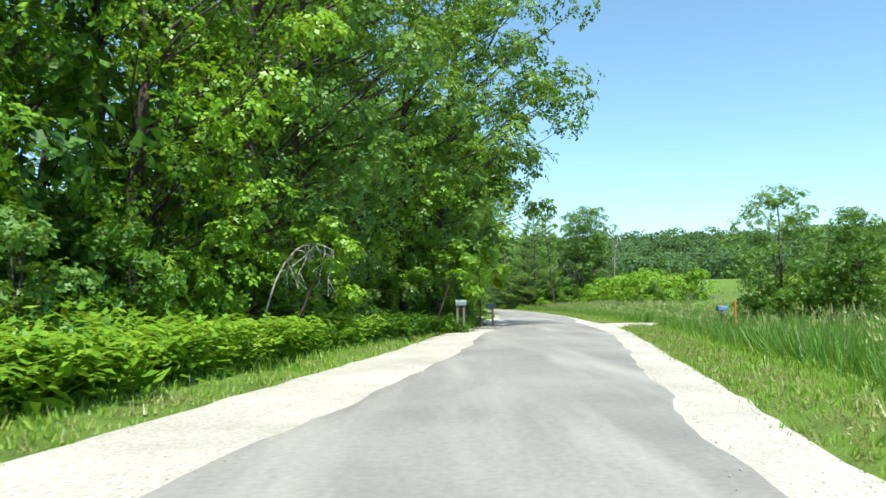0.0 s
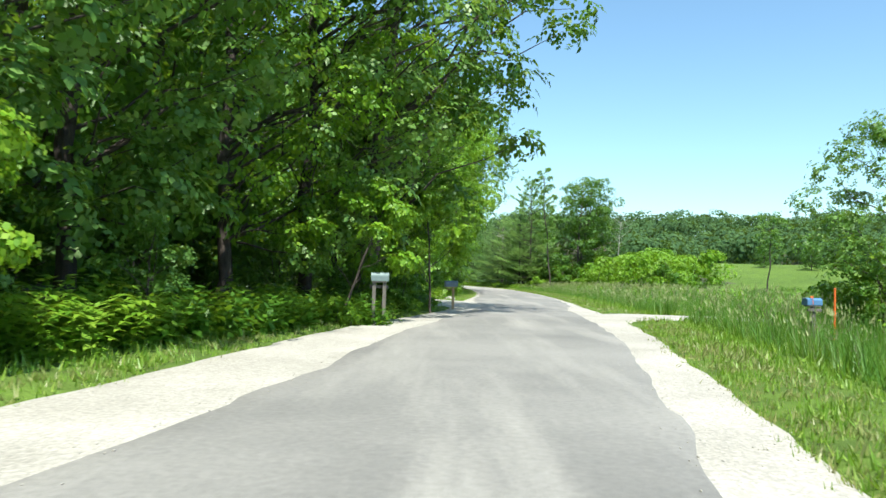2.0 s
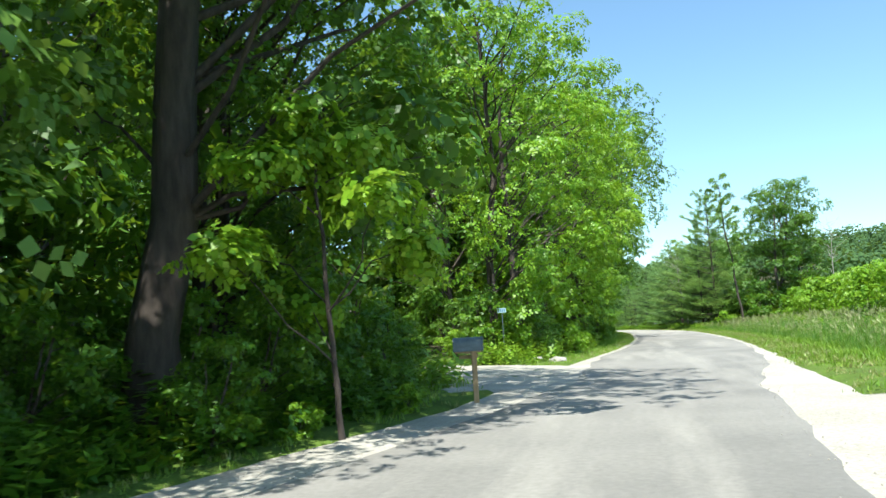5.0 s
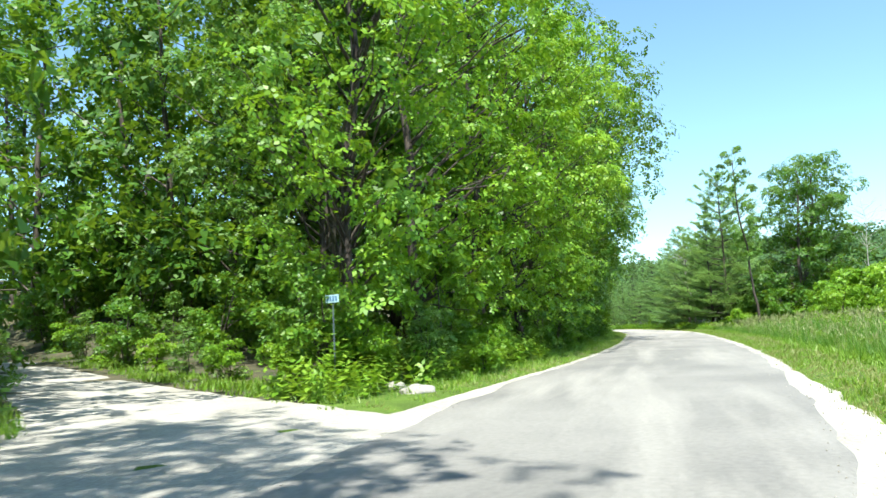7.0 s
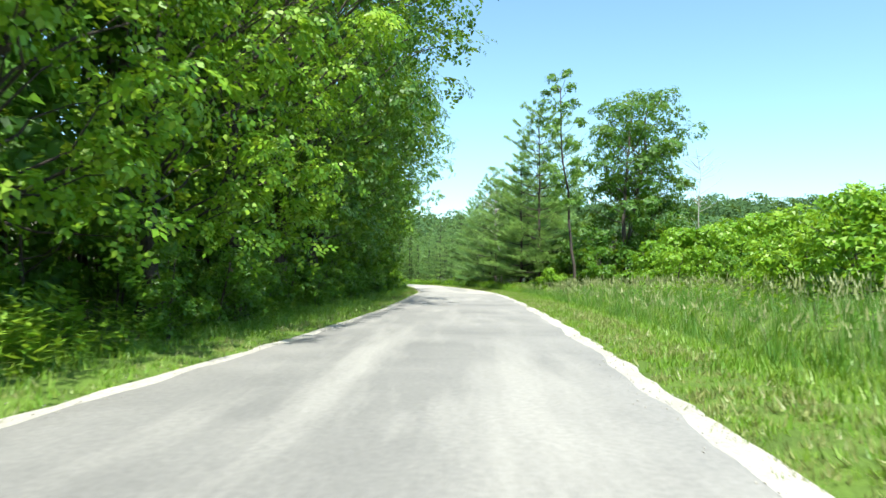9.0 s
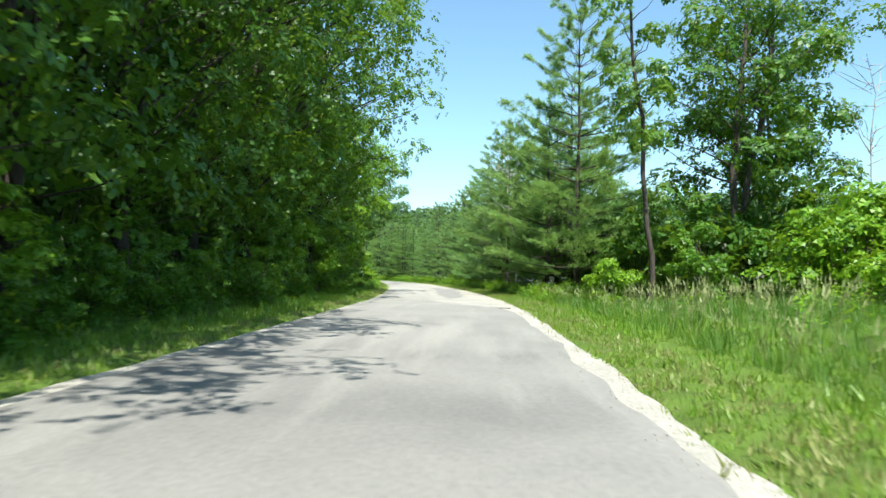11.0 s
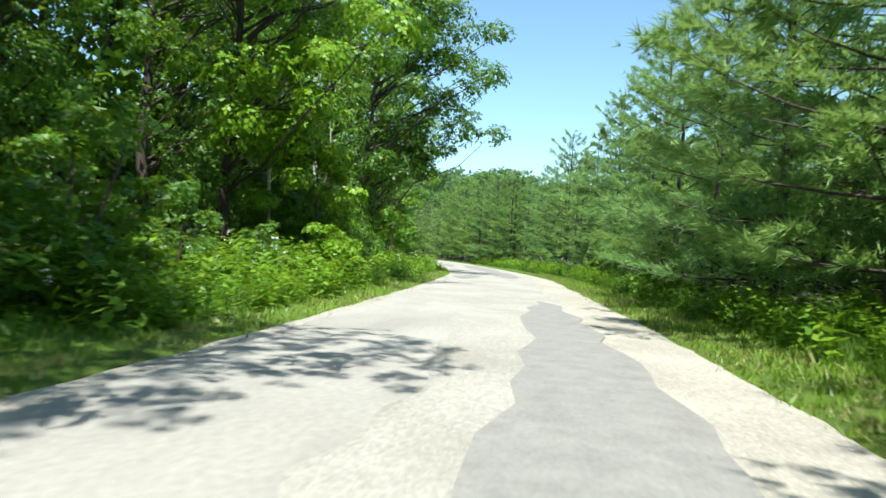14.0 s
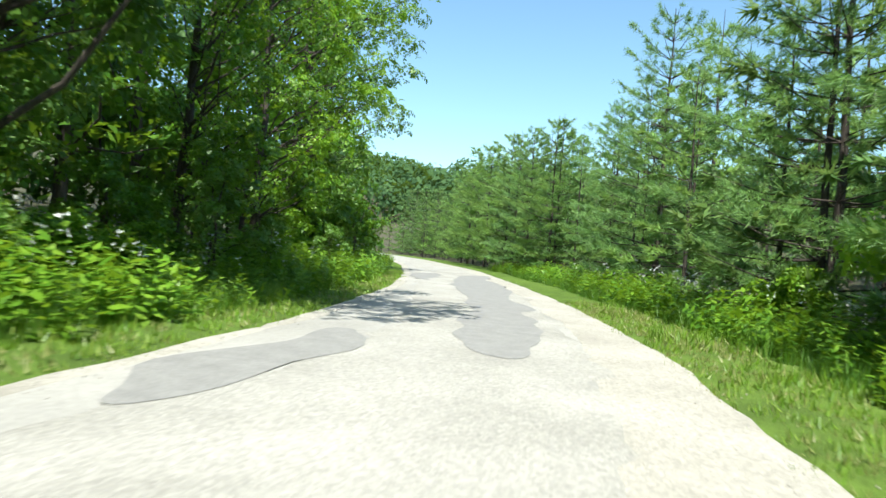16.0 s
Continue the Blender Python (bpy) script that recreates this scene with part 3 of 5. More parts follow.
def pine(seed, height, radius, whorls, per, tufts, size, bare=0.07, needle=None, blades=6, sides=4, slim=0.075, pads_most=9, shape=(0.95, 1.0, 0.9, 0.52, 0.07)):
    """White pine: a straight trunk and whorls of level limbs, each a flat plume of needle tufts that turns up at its tip."""
    rng = np.random.default_rng(seed)
    zs = np.linspace(0, height, 8)
    lines = [np.stack([0.04 * np.sin(zs), 0.04 * np.cos(zs * 0.7), zs - 0.15, np.linspace(height * 0.0125, 0.015, 8)], -1)]
    places, ways = [], []
    for w in range(whorls):
        u = bare + (0.985 - bare) * (w + rng.uniform(-0.2, 0.2)) / whorls
        ln = radius * np.interp(u, [0, 0.2, 0.5, 0.8, 1.0], shape)
        for b in range(per):
            phi = 2 * np.pi * (b + rng.uniform(-0.3, 0.3)) / per + w * 0.9
            length = ln * rng.uniform(0.65, 1.18)
            rise = np.interp(u, [0, 0.5, 1], [-0.06, 0.2, 0.8]) + rng.uniform(-0.1, 0.1)
            t = np.linspace(0, 1, 3 if sides == 3 else 5)
            out = np.array([np.cos(phi), np.sin(phi), 0])
            pts = np.array([0, 0, u * height]) + out * (t * length)[:, None] + np.array([0, 0, 1]) * (length * (rise * t + 0.16 * t ** 3))[:, None]
            lines.append(np.concatenate([pts, np.linspace(0.018 + 0.005 * length, 0.006, len(t))[:, None]], 1))
            side = np.array([-out[1], out[0], 0])
            m = max(5, int(tufts * (length / radius) ** 1.3))
            pads = max(3, int(pads_most * length / radius))
            pad_along = 0.26 + 0.76 * np.sqrt((np.arange(pads) + rng.uniform(0, 1, pads)) / pads)
            pad_across = np.clip(rng.normal(size=pads) * 0.55, -1, 1) * (0.10 + 0.32 * np.sin(np.clip(pad_along, 0, 1) * np.pi * 0.92)) * length
            own = rng.integers(0, pads, m)
            along = np.maximum(pad_along[own] + rng.normal(size=m) * 0.055, 0.12)
            foot = np.stack([np.interp(along, t, pts[:, k]) for k in range(3)], -1) + out * (np.maximum(along - 1, 0) * length)[:, None]
            across = pad_across[own] + rng.normal(size=m) * 0.06 * length
            hang = rng.normal(size=m) * 0.016 * length - 0.12 * across ** 2 / max(length, 0.3) + 0.02 * length
            places.append(foot + side * across[:, None] + np.array([0, 0, 1]) * hang[:, None])
            ways.append(out + side * (across / length * 2.2)[:, None] + np.array([0, 0, 0.3]) + rng.normal(size=(m, 3)) * 0.25)
    v, f = tubes(lines, sides)
    trunk = shaded(mesh_of("trunk", v, f, BARK_DARK))
    places, ways = np.concatenate(places), unit(np.concatenate(ways))
    tv, tf = needle_template(blades, rng, slim)
    up = unit(np.array([0, 0, 1.0]) + rng.normal(size=places.shape) * 0.3)
    v, f = scatter(tv, tf, places, up, size * rng.uniform(0.75, 1.3, len(places)), rng, spin=ways)
    return trunk, mesh_of("crown", v, f, needle or NEEDLE)


def tree(meshes, m, name, label, category, group):
    ob = thing(name, m, label, category, group)
    mesh_part("trunk", meshes[0], ob)
    mesh_part("crown", meshes[1], ob)
    for limb in meshes[2] if len(meshes) > 2 else []:
        mesh_part("limb", limb, ob)
    return ob


def stand(x, y, turn=0.0, scale=1.0, tilt=0.0, sink=0.02):
    return pose(x, y, at_ground(x, y, sink), tilt, 0, turn) @ Matrix.Scale(scale, 4)


made = {}


def put(kind, i, x, y, turn, scale, tilt=0.0):
    """Sets a plant of that kind at x, y: the first is built with its parts, the others are copies."""
    meshes, name, label, category, group = KINDS[kind][i]
    m = stand(x, y, float(turn), float(scale), tilt)
    if (kind, i) in made:
        return copy_thing(made[kind, i], m)
    made[kind, i] = tree(meshes, m, name, label, category, group)
    return made[kind, i]


rng = np.random.default_rng(11)
TRI = light_spray(7, rng, 0.25)
HIGH = (0.3, 0.52, 0.9, 1.0, 0.9, 0.4)
KINDS = {
    "edge": [(broadleaf(1, 20, 6.6, 0.10, 54, 36, 0.40, LEAF, BARK_DARK, 0.24, (0.85, 1.4), sided=True, profile=HIGH), "maple_tree", "tall leafy maple at the edge of the woods", "tree", "trees along the lane"),
             (broadleaf(2, 21, 6.8, 0.16, 54, 36, 0.42, LEAF_DARK, BARK_DARK, 0.30, (0.85, 1.45), sided=True, profile=HIGH), "oak_tree", "tall dark green oak overhanging the lane", "tree", "trees along the lane"),
             (broadleaf(3, 18, 6.0, 0.09, 54, 36, 0.38, LEAF_PALE, BARK_DARK, 0.20, (0.8, 1.35), sided=True, profile=HIGH), "ash_tree", "pale green leafy ash beside the lane", "tree", "trees along the lane"),
             (broadleaf(4, 18.5, 6.0, 0.09, 54, 36, 0.39, LEAF_LIME, BARK_DARK, 0.22, (0.8, 1.35), sided=True, profile=HIGH), "maple_tree", "bright lime green maple at the wood's edge", "tree", "trees along the lane")],
    "shade": [(broadleaf(41, 21, 6.6, 0.12, 54, 34, 0.46, LEAF_DARK, BARK_DARK, 0.28, (1.0, 1.9), sided=True, profile=HIGH), "oak_tree", "tall oak shading the wood floor", "tree", "trees along the lane"),
              (broadleaf(42, 20, 6.4, 0.11, 54, 34, 0.43, LEAF, BARK_DARK, 0.24, (1.0, 1.9), sided=True, profile=HIGH), "maple_tree", "tall maple shading the wood floor", "tree", "trees along the lane")],
    "wood": [(broadleaf(5, 20, 5.6, 0.12, 26, 16, 1.05, LEAF_DARK, BARK, 0.24, (1.3, 2.3), template=TRI), "forest_tree", "shaded tree deeper in the woods", "tree", "woodland trees"),
             (broadleaf(6, 18, 5.2, 0.08, 24, 16, 1.05, LEAF, BARK, 0.20, (1.3, 2.3), template=TRI), "forest_tree", "leafy tree deeper in the woods", "tree", "woodland trees"),
             (broadleaf(61, 21, 5.0, 0.45, 20, 20, 1.0, LEAF_DARK, BARK_DARK, 0.26, (1.3, 2.3), template=TRI), "forest_tree", "tall bare-trunked tree in deep shade", "tree", "woodland trees")],
    "sapling": [(broadleaf(71, 5.2, 2.6, 0.42, 10, 100, 0.31, LEAF_LIME, BARK_DARK, 0.045, (0.55, 0.95), openness=0.3, split=True, profile=(0.6, 0.8, 1.0, 0.9, 0.6, 0.3)), "maple_sapling", "young maple with bright sunlit boughs", "tree", "saplings")],
    "shrub": [(broadleaf(7, 3.4, 1.7, 0.08, 14, 23, 0.45, LEAF, BARK, 0.04, (0.45, 0.8), stems=2, template=TRI), "shrub", "leafy green shrub in the undergrowth", "shrub", "undergrowth shrubs"),
              (broadleaf(8, 2.6, 1.5, 0.06, 12, 30, 0.41, LEAF_LIME, BARK, 0.035, (0.4, 0.75), stems=2, template=TRI), "shrub", "low bright green shrub beside the verge", "shrub", "undergrowth shrubs"),
              (broadleaf(9, 4.6, 2.0, 0.08, 16, 23, 0.47, LEAF_PALE, BARK, 0.05, (0.5, 0.9), stems=2, template=TRI), "shrub", "tall pale green bush at the wood's edge", "shrub", "undergrowth shrubs")],
    "thicket": [(broadleaf(10, 4.2, 2.6, 0.04, 18, 13, 0.84, LEAF_DARK, BARK, 0.05, (0.7, 1.2), template=TRI, stems=3), "bush", "dark bush in the shade of the woods", "shrub", "woodland thicket"),
                (broadleaf(12, 3.6, 2.6, 0.04, 22, 30, 0.50, LEAF_LIME, BARK, 0.05, (0.7, 1.2), template=TRI, stems=3), "bush", "rounded bright green bush in the meadow", "shrub", "meadow bushes"),
                (broadleaf(18, 4.4, 2.4, 0.04, 22, 30, 0.50, LEAF, BARK, 0.05, (0.6, 1.2), template=TRI, stems=3), "bush", "tall mid-green bush in the meadow", "shrub", "meadow bushes")],
    "field": [(broadleaf(13, 15.5, 4.6, 0.10, 50, 58, 0.42, LEAF_DARK, BARK, 0.20, (0.9, 1.7), profile=(0.5, 0.7, 0.95, 1.0, 0.9, 0.5), stems=2), "broadleaf_tree", "tall forked leafy tree beside the pines", "tree", "trees by the meadow"),
              (broadleaf(14, 11, 4.2, 0.05, 36, 62, 0.44, LEAF_PALE, BARK, 0.16, (0.9, 1.6), template=TRI), "broadleaf_tree", "rounded pale green tree in the meadow", "tree", "trees by the meadow"),
              (broadleaf(15, 10, 4.0, 0.04, 36, 62, 0.44, LEAF_DARK, BARK, 0.16, (0.9, 1.6), template=TRI), "broadleaf_tree", "dark green tree at the meadow's edge", "tree", "trees by the meadow"),
              (broadleaf(16, 17, 1.8, 0.36, 20, 28, 0.42, LEAF_PALE, BARK_DARK, 0.12, (0.45, 0.8), profile=(0.5, 0.6, 0.8, 1.0, 1.0, 0.4)), "slender_tree", "slender tree with a thin dark trunk", "tree", "trees by the meadow"),
              (broadleaf(17, 10.5, 2.6, 0.52, 16, 20, 0.5, LEAF_PALE, BARK_DARK, 0.11, (0.5, 0.9), template=TRI, profile=(0.2, 0.3, 0.6, 1.0, 1.0, 0.5)), "lone_tree", "thin-crowned lone tree on the grassy slope", "tree", "trees by the meadow")],
    "pine": [(pine(21, 15, 3.9, 16, 6, 100, 0.29, blades=9, slim=0.038, shape=(1.0, 1.0, 0.86, 0.5, 0.07)), "pine_tree", "blue-green white pine with feathery level boughs", "pine tree", "white pines"),
             (pine(22, 13.5, 3.9, 11, 6, 140, 0.30, bare=0.11, needle=NEEDLE_NEW, blades=9, slim=0.045, pads_most=7, shape=(1.05, 1.0, 0.8, 0.46, 0.07)), "pine_tree", "yellow-green white pine with fresh growth", "pine tree", "white pines"),
             (pine(23, 17, 4.0, 18, 6, 95, 0.29, blades=9, slim=0.038), "pine_tree", "tall slender white pine beside the lane", "pine tree", "white pines"),
             (pine(24, 17.5, 5.0, 16, 6, 190, 0.31, bare=0.1, needle=NEEDLE_NEW, blades=9, slim=0.045, pads_most=7, shape=(1.08, 1.0, 0.82, 0.5, 0.1)), "pine_tree", "large spreading white pine with sunlit plumes", "pine tree", "white pines"),
             (pine(25, 17, 4.0, 16, 6, 40, 0.48, blades=5, sides=3, slim=0.085), "pine_tree", "white pine standing behind the front row", "pine tree", "white pines"),
             (pine(26, 13.5, 3.9, 14, 6, 40, 0.48, needle=NEEDLE_NEW, blades=5, sides=3, slim=0.085), "pine_tree", "yellow-green pine standing behind the front row", "pine tree", "white pines")],
    "plantation": [(pine(31, 14.5, 3.4, 10, 5, 26, 0.50, needle=NEEDLE_FAR, blades=5, sides=3, slim=0.11, pads_most=4, shape=(1.05, 0.98, 0.72, 0.38, 0.05)), "pine_tree", "young pine in the plantation beyond the bend", "pine tree", "pine plantation"),
                   (pine(33, 13, 3.5, 9, 5, 28, 0.48, needle=NEEDLE_NEW, blades=5, sides=3, slim=0.11, pads_most=4, shape=(1.05, 1.0, 0.76, 0.42, 0.05)), "pine_tree", "fresh green pine in the plantation beyond the bend", "pine tree", "pine plantation"),
                   (pine(32, 16.5, 3.3, 11, 5, 24, 0.50, needle=NEEDLE, blades=5, sides=3, slim=0.11, pads_most=4, shape=(1.0, 0.95, 0.7, 0.36, 0.05)), "pine_tree", "taller pine in the plantation beyond the bend", "pine tree", "pine plantation")],
    "overhang": [(broadleaf(81, 15, 7.0, 0.30, 52, 66, 0.38, LEAF_DARK, BARK_DARK, 0.17, (0.75, 1.25), sided=True, profile=(0.2, 0.3, 0.6, 1.0, 0.8, 0.3)), "overhanging_tree", "dark tree with long boughs hanging over the lane", "tree", "trees along the lane"),
                 (broadleaf(82, 15.5, 6.8, 0.26, 54, 62, 0.38, LEAF_LIME, BARK_DARK, 0.17, (0.75, 1.25), sided=True, profile=(0.2, 0.35, 0.7, 1.0, 0.85, 0.4)), "overhanging_tree", "bright lime green tree leaning over the lane", "tree", "trees along the lane")],
}


def clear(x, y, room=3.0):
    return float(drive_distance(np.array(x), np.array(y))) > room


# woods on the left: the row along the lane
for y, d, i, s in [(8.5, 9.5, 0, 0.65), (13.5, 7.8, 3, 0.82), (18.5, 5.4, 3, 0.97), (23.5, 4.8, 2, 1.0), (28.0, 4.9, 2, 1.0), (33, 4.2, 3, 1.05), (35.3, 2.9, 2, 1.05), (38.3, 2.1, 1, 1.08), (40.6, 3.2, 0, 0.92), 
                   (60.5, 4.2, 3, 1.06), (65.5, 4.4, 3, 1.04), (71, 4.0, 3, 1.04), (76.5, 3.8, 3, 1.02), (82, 3.9, 3, 1.02), (88, 3.9, 0, 1.0), (94, 3.8, 0, 1.05), (99.5, 4.9, 2, 1.02), (105.5, 5.4, 0, 1.0), (111.5, 5.6, 0, 1.0),
                   (117.5, 5.4, 1, 0.98), (123.5, 5.2, 0, 1.0), (129.5, 4.6, 1, 0.98), (136, 7.4, 0, 1.0), (142.5, 9.2, 0, 1.0), (150, 9.0, 2, 1.0), (156, 11.2, 0, 0.95), (163, 12.0, 0, 0.95), (169.5, 8.4, 2, 0.9), (174, 5.6, 0, 0.9),
                   (181, 5.6, 3, 0.85), (188, 5.8, 2, 0.85), (196, 6.6, 0, 0.9)]:
    put("shade" if 85 < y < 133 else "edge", i % 2 if 85 < y < 133 else i, float(left_edge(y)) - d, y, -58 if y == 60.5 else rng.uniform(-28, 28), s * rng.uniform(0.96, 1.05))
# deeper rows
for k, y in enumerate(np.arange(14, 218, 6.0)):
    x = float(left_edge(y)) - rng.uniform(8.5, 11.5) - (5 if 138 < y < 172 else 0)
    if clear(x, y, 3.2) and not 50 < y < 70:
        put("wood", 2 if 72 < y < 128 and k % 2 else k % 2, x, float(y), rng.uniform(0, 360), rng.uniform(0.95, 1.12))
for k, y in enumerate(np.arange(70, 134, 7.5)):
    put("wood", k % 2, float(left_edge(y)) - rng.uniform(8, 10), float(y), rng.uniform(0, 360), rng.uniform(1.0, 1.12))
for k, y in enumerate(np.arange(-25, 230, 15.0)):
    x = float(left_edge(y)) - rng.uniform(15, 20)
    if clear(x, y, 3.2):
        put("wood", (k + 1) % 3, x, float(y), rng.uniform(0, 360), rng.uniform(0.95, 1.2))
for k, y in enumerate(np.arange(-10, 215, 8.0)):
    x = float(left_edge(y)) - rng.uniform(11, 15)
    if clear(x, y, 3.6):
        put("thicket", 0, x, float(y), rng.uniform(0, 360), rng.uniform(0.8, 1.3))
for k, y in enumerate(np.arange(6, 46, 3.2)):
    put("thicket", 0, float(left_edge(y)) - rng.uniform(6.5, 8.5), float(y), rng.uniform(0, 360), rng.uniform(0.55, 0.85))
for k, y in enumerate(np.arange(71, 134, 3.6)):
    put("thicket", 0, float(left_edge(y)) - rng.uniform(5.0, 7.0), float(y), rng.uniform(0, 360), rng.uniform(0.5, 0.8))
for k, y in enumerate([*np.arange(17, 47, 5.0), *np.arange(72, 136, 5.5)]):
    put("wood", k % 2, float(left_edge(y)) - rng.uniform(9.5, 12.0), float(y), rng.uniform(0, 360), rng.uniform(0.9, 1.05))
# undergrowth along the verge
for k, y in enumerate(np.arange(2, 205, 2.7)):
    deep = 72 < y < 132
    x = float(left_edge(y)) - (rng.uniform(3.0, 5.5) if deep else rng.uniform(2.2, 4.2))
    if clear(x, y, 3.4) and not 29 < y < 34 and not (deep and k % 2):
        put("shrub", 0 if deep else int(rng.integers(0, 3)), x, float(y), rng.uniform(0, 360), rng.uniform(0.5, 0.85) if deep else rng.uniform(0.5, 1.0))
for k, y in enumerate(np.arange(74, 136, 2.1)):
    put("shrub", 0, float(left_edge(y)) - rng.uniform(2.0, 3.4), float(y), rng.uniform(0, 360), rng.uniform(0.36, 0.58))
for x, y, i, s in [(0.15, 31.2, 1, 0.28), (0.4, 32.6, 0, 0.25), (-0.3, 31.9, 1, 0.35), (-1.9, 61.5, 1, 0.7), (0.6, 59.2, 1, 0.8), (-4.5, 65.5, 0, 0.9), (1.9, 60.6, 2, 0.6), (-2.6, 63.5, 2, 0.9), (-5.5, 53.2, 0, 0.7), (-7.6, 56.5, 2, 0.8), (3.0, 62.0, 1, 0.55), (-9, 73.5, 2, 1.0), (-6.4, 69, 0, 0.9)]:
    put("shrub", i, x, y, rng.uniform(0, 360), s)

for x, y, i, s in [(-4.0, 61.6, 1, 0.6), (-6.3, 63.0, 2, 0.55), (-8.8, 64.8, 1, 0.7), (-11.3, 66.6, 0, 0.7), (-14, 68.9, 1, 0.8), (-17, 71.2, 2, 0.8), (-20.5, 73.8, 1, 0.9), (-7.6, 66.6, 0, 0.9), (-11.5, 69.6, 2, 0.9), (-15.5, 73, 0, 1.0), (-24, 76.5, 0, 1.0)]:
    put("shrub", i, x, y, rng.uniform(0, 360), s)
for x, y, i, s in [(1.1, 40.8, 0, 0.42), (1.5, 42.2, 0, 0.36), (0.6, 39.0, 0, 0.5), (0.9, 37.4, 0, 0.38), (-0.2, 38.3, 0, 0.55), (0.3, 41.8, 0, 0.62), (0.8, 43.8, 0, 0.5), (-0.4, 44.6, 0, 0.7), (-0.6, 36.4, 0, 0.5), (1.9, 41.4, 1, 0.25), (1.3, 38.8, 1, 0.25)]:
    put("shrub", i, x, y, rng.uniform(0, 360), s)
for k, y in enumerate(np.arange(145, 180, 5.0)):
    put("wood", k % 2, float(left_edge(y)) - 15.5, float(y), rng.uniform(0, 360), rng.uniform(0.95, 1.1))
for y in (152.5, 156.5, 160.5, 165.0, 170.0):
    put("thicket", 2, float(left_edge(y)) - 5.0, y, rng.uniform(0, 360), rng.uniform(0.65, 0.85))

for x, y, s, turn in [(1.9, 38.8, 0.78, 130), (1.2, 65.0, 0.9, 120), (2.4, 117.5, 0.8, 10), (-0.6, 151.0, 1.1, 80), (2.6, 95.5, 0.7, 60)]:
    put("sapling", 0, x, y, turn, s)
put("sapling", 0, -0.4, 33.2, 90, 0.9, 23)
put("sapling", 0, -4.0, 20.9, 100, 0.82, 26)
put("overhang", 0, -4.7, 165.6, 6, 1.0)
put("overhang", 1, -3.7, 150.5, -14, 0.95)
for x, y, s in [(19, 124, 0.8), (20.5, 129, 1.0), (20, 134.5, 1.0), (17.8, 134, 0.8), (16.5, 143.5, 0.9), (15, 152, 0.9), (13.5, 162, 0.9), (18.2, 131.5, 0.8), (20.2, 133.5, 0.8)]:
    put("thicket", 0, x, y, rng.uniform(0, 360), s)
# woods round the drive
put("edge", 0, -2.0, 41.8, -20, 0.84)
for x, y, i, turn, s in [(-10.5, 49.5, 3, -45, 0.8), (-14.5, 54.6, 0, -40, 0.9), (-3.2, 66.5, 0, -110, 0.9), (-7.0, 72.5, 2, -120, 0.95)]:
    put("edge", i, x, y, turn, s)
for x, y, i, s in [(-13, 52, 0, 1.05), (-17, 58, 1, 1.1), (-16, 76, 0, 1.1), (-21, 79, 1, 1.1), (-11, 73.5, 0, 1.0), (-25, 84, 0, 1.1), (-46, 90, 1, 1.2), (-40, 90, 0, 1.2), (-48, 84, 1, 1.2), (-24, 64, 0, 1.2), (-11, 81, 1, 1.1), (-15, 90, 0, 1.1), (-28, 80, 1, 1.2), (-20, 98, 0, 1.2), (-33, 97, 1, 1.1), (-39, 103, 0, 1.2), (-31, 104, 1, 1.2), (-44, 95, 0, 1.2)]:
    put("wood", i, x, y, rng.uniform(0, 360), s)
for x, y, s in [(-15, 62, 1.0), (-14, 74.5, 1.0), (-13, 80.5, 1.1), (-20, 79, 1.2), (-25, 92, 1.4), (-20, 82, 1.2), (-26, 80, 1.1), (-24, 67, 1.0), (-33, 73, 1.2), (-10, 57.8, 0.6), (-30, 86, 1.4)]:
    put("thicket", 0, x, y, rng.uniform(0, 360), s)
# right: the stand beside the pines
put("field", 0, 21.2, 119.5, 30, 1.04)
put("field", 0, 25.0, 123.0, 200, 0.85)
put("field", 3, 17.0, 116.2, -85, 1.0, 3.4)
put("field", 4, 43.5, 108, 30, 1.0)
for x, y, i, s in [(14.9, 114.9, 1, 1.0), (19.2, 115.5, 0, 1.0), (22.5, 114.5, 0, 1.15), (9.4, 169, 1, 1.4), (8.2, 172.6, 1, 0.75), (24.5, 116, 2, 0.9), (11.9, 140.5, 1, 0.5), (10.2, 152.5, 0, 0.5)]:
    put("shrub", i, x, y, rng.uniform(0, 360), s)
for x, y, i, s in [(19.6, 118.2, 0, 0.8), (22.8, 117.4, 0, 0.9), (17.6, 121.5, 0, 0.7), (26, 112, 1, 1.25), (29, 108, 2, 1.1), (32, 112, 1, 1.2), (33.5, 107, 1, 1.2), (24, 103, 2, 0.75), (30, 119, 2, 1.25), (35, 121, 1, 1.3), (27, 97, 1, 0.75), (31, 100, 2, 0.85), (21, 104, 1, 0.6), (28, 113.5, 2, 1.2), (24.6, 112.6, 1, 1.15), (22.6, 110.5, 1, 0.85), (20.3, 82.5, 1, 0.75), (22.8, 81.5, 2, 0.8), (21.4, 86.0, 2, 0.7), (24.0, 85.5, 1, 0.95), (22.6, 90.0, 1, 0.85), (25.4, 91.0, 2, 0.85), (23.6, 94.5, 1, 0.8), (26.8, 95.5, 1, 1.0), (24.4, 99.5, 2, 0.75), (28.4, 103.5, 1, 0.9)]:
    put("thicket", i, x, y, rng.uniform(0, 360), s)
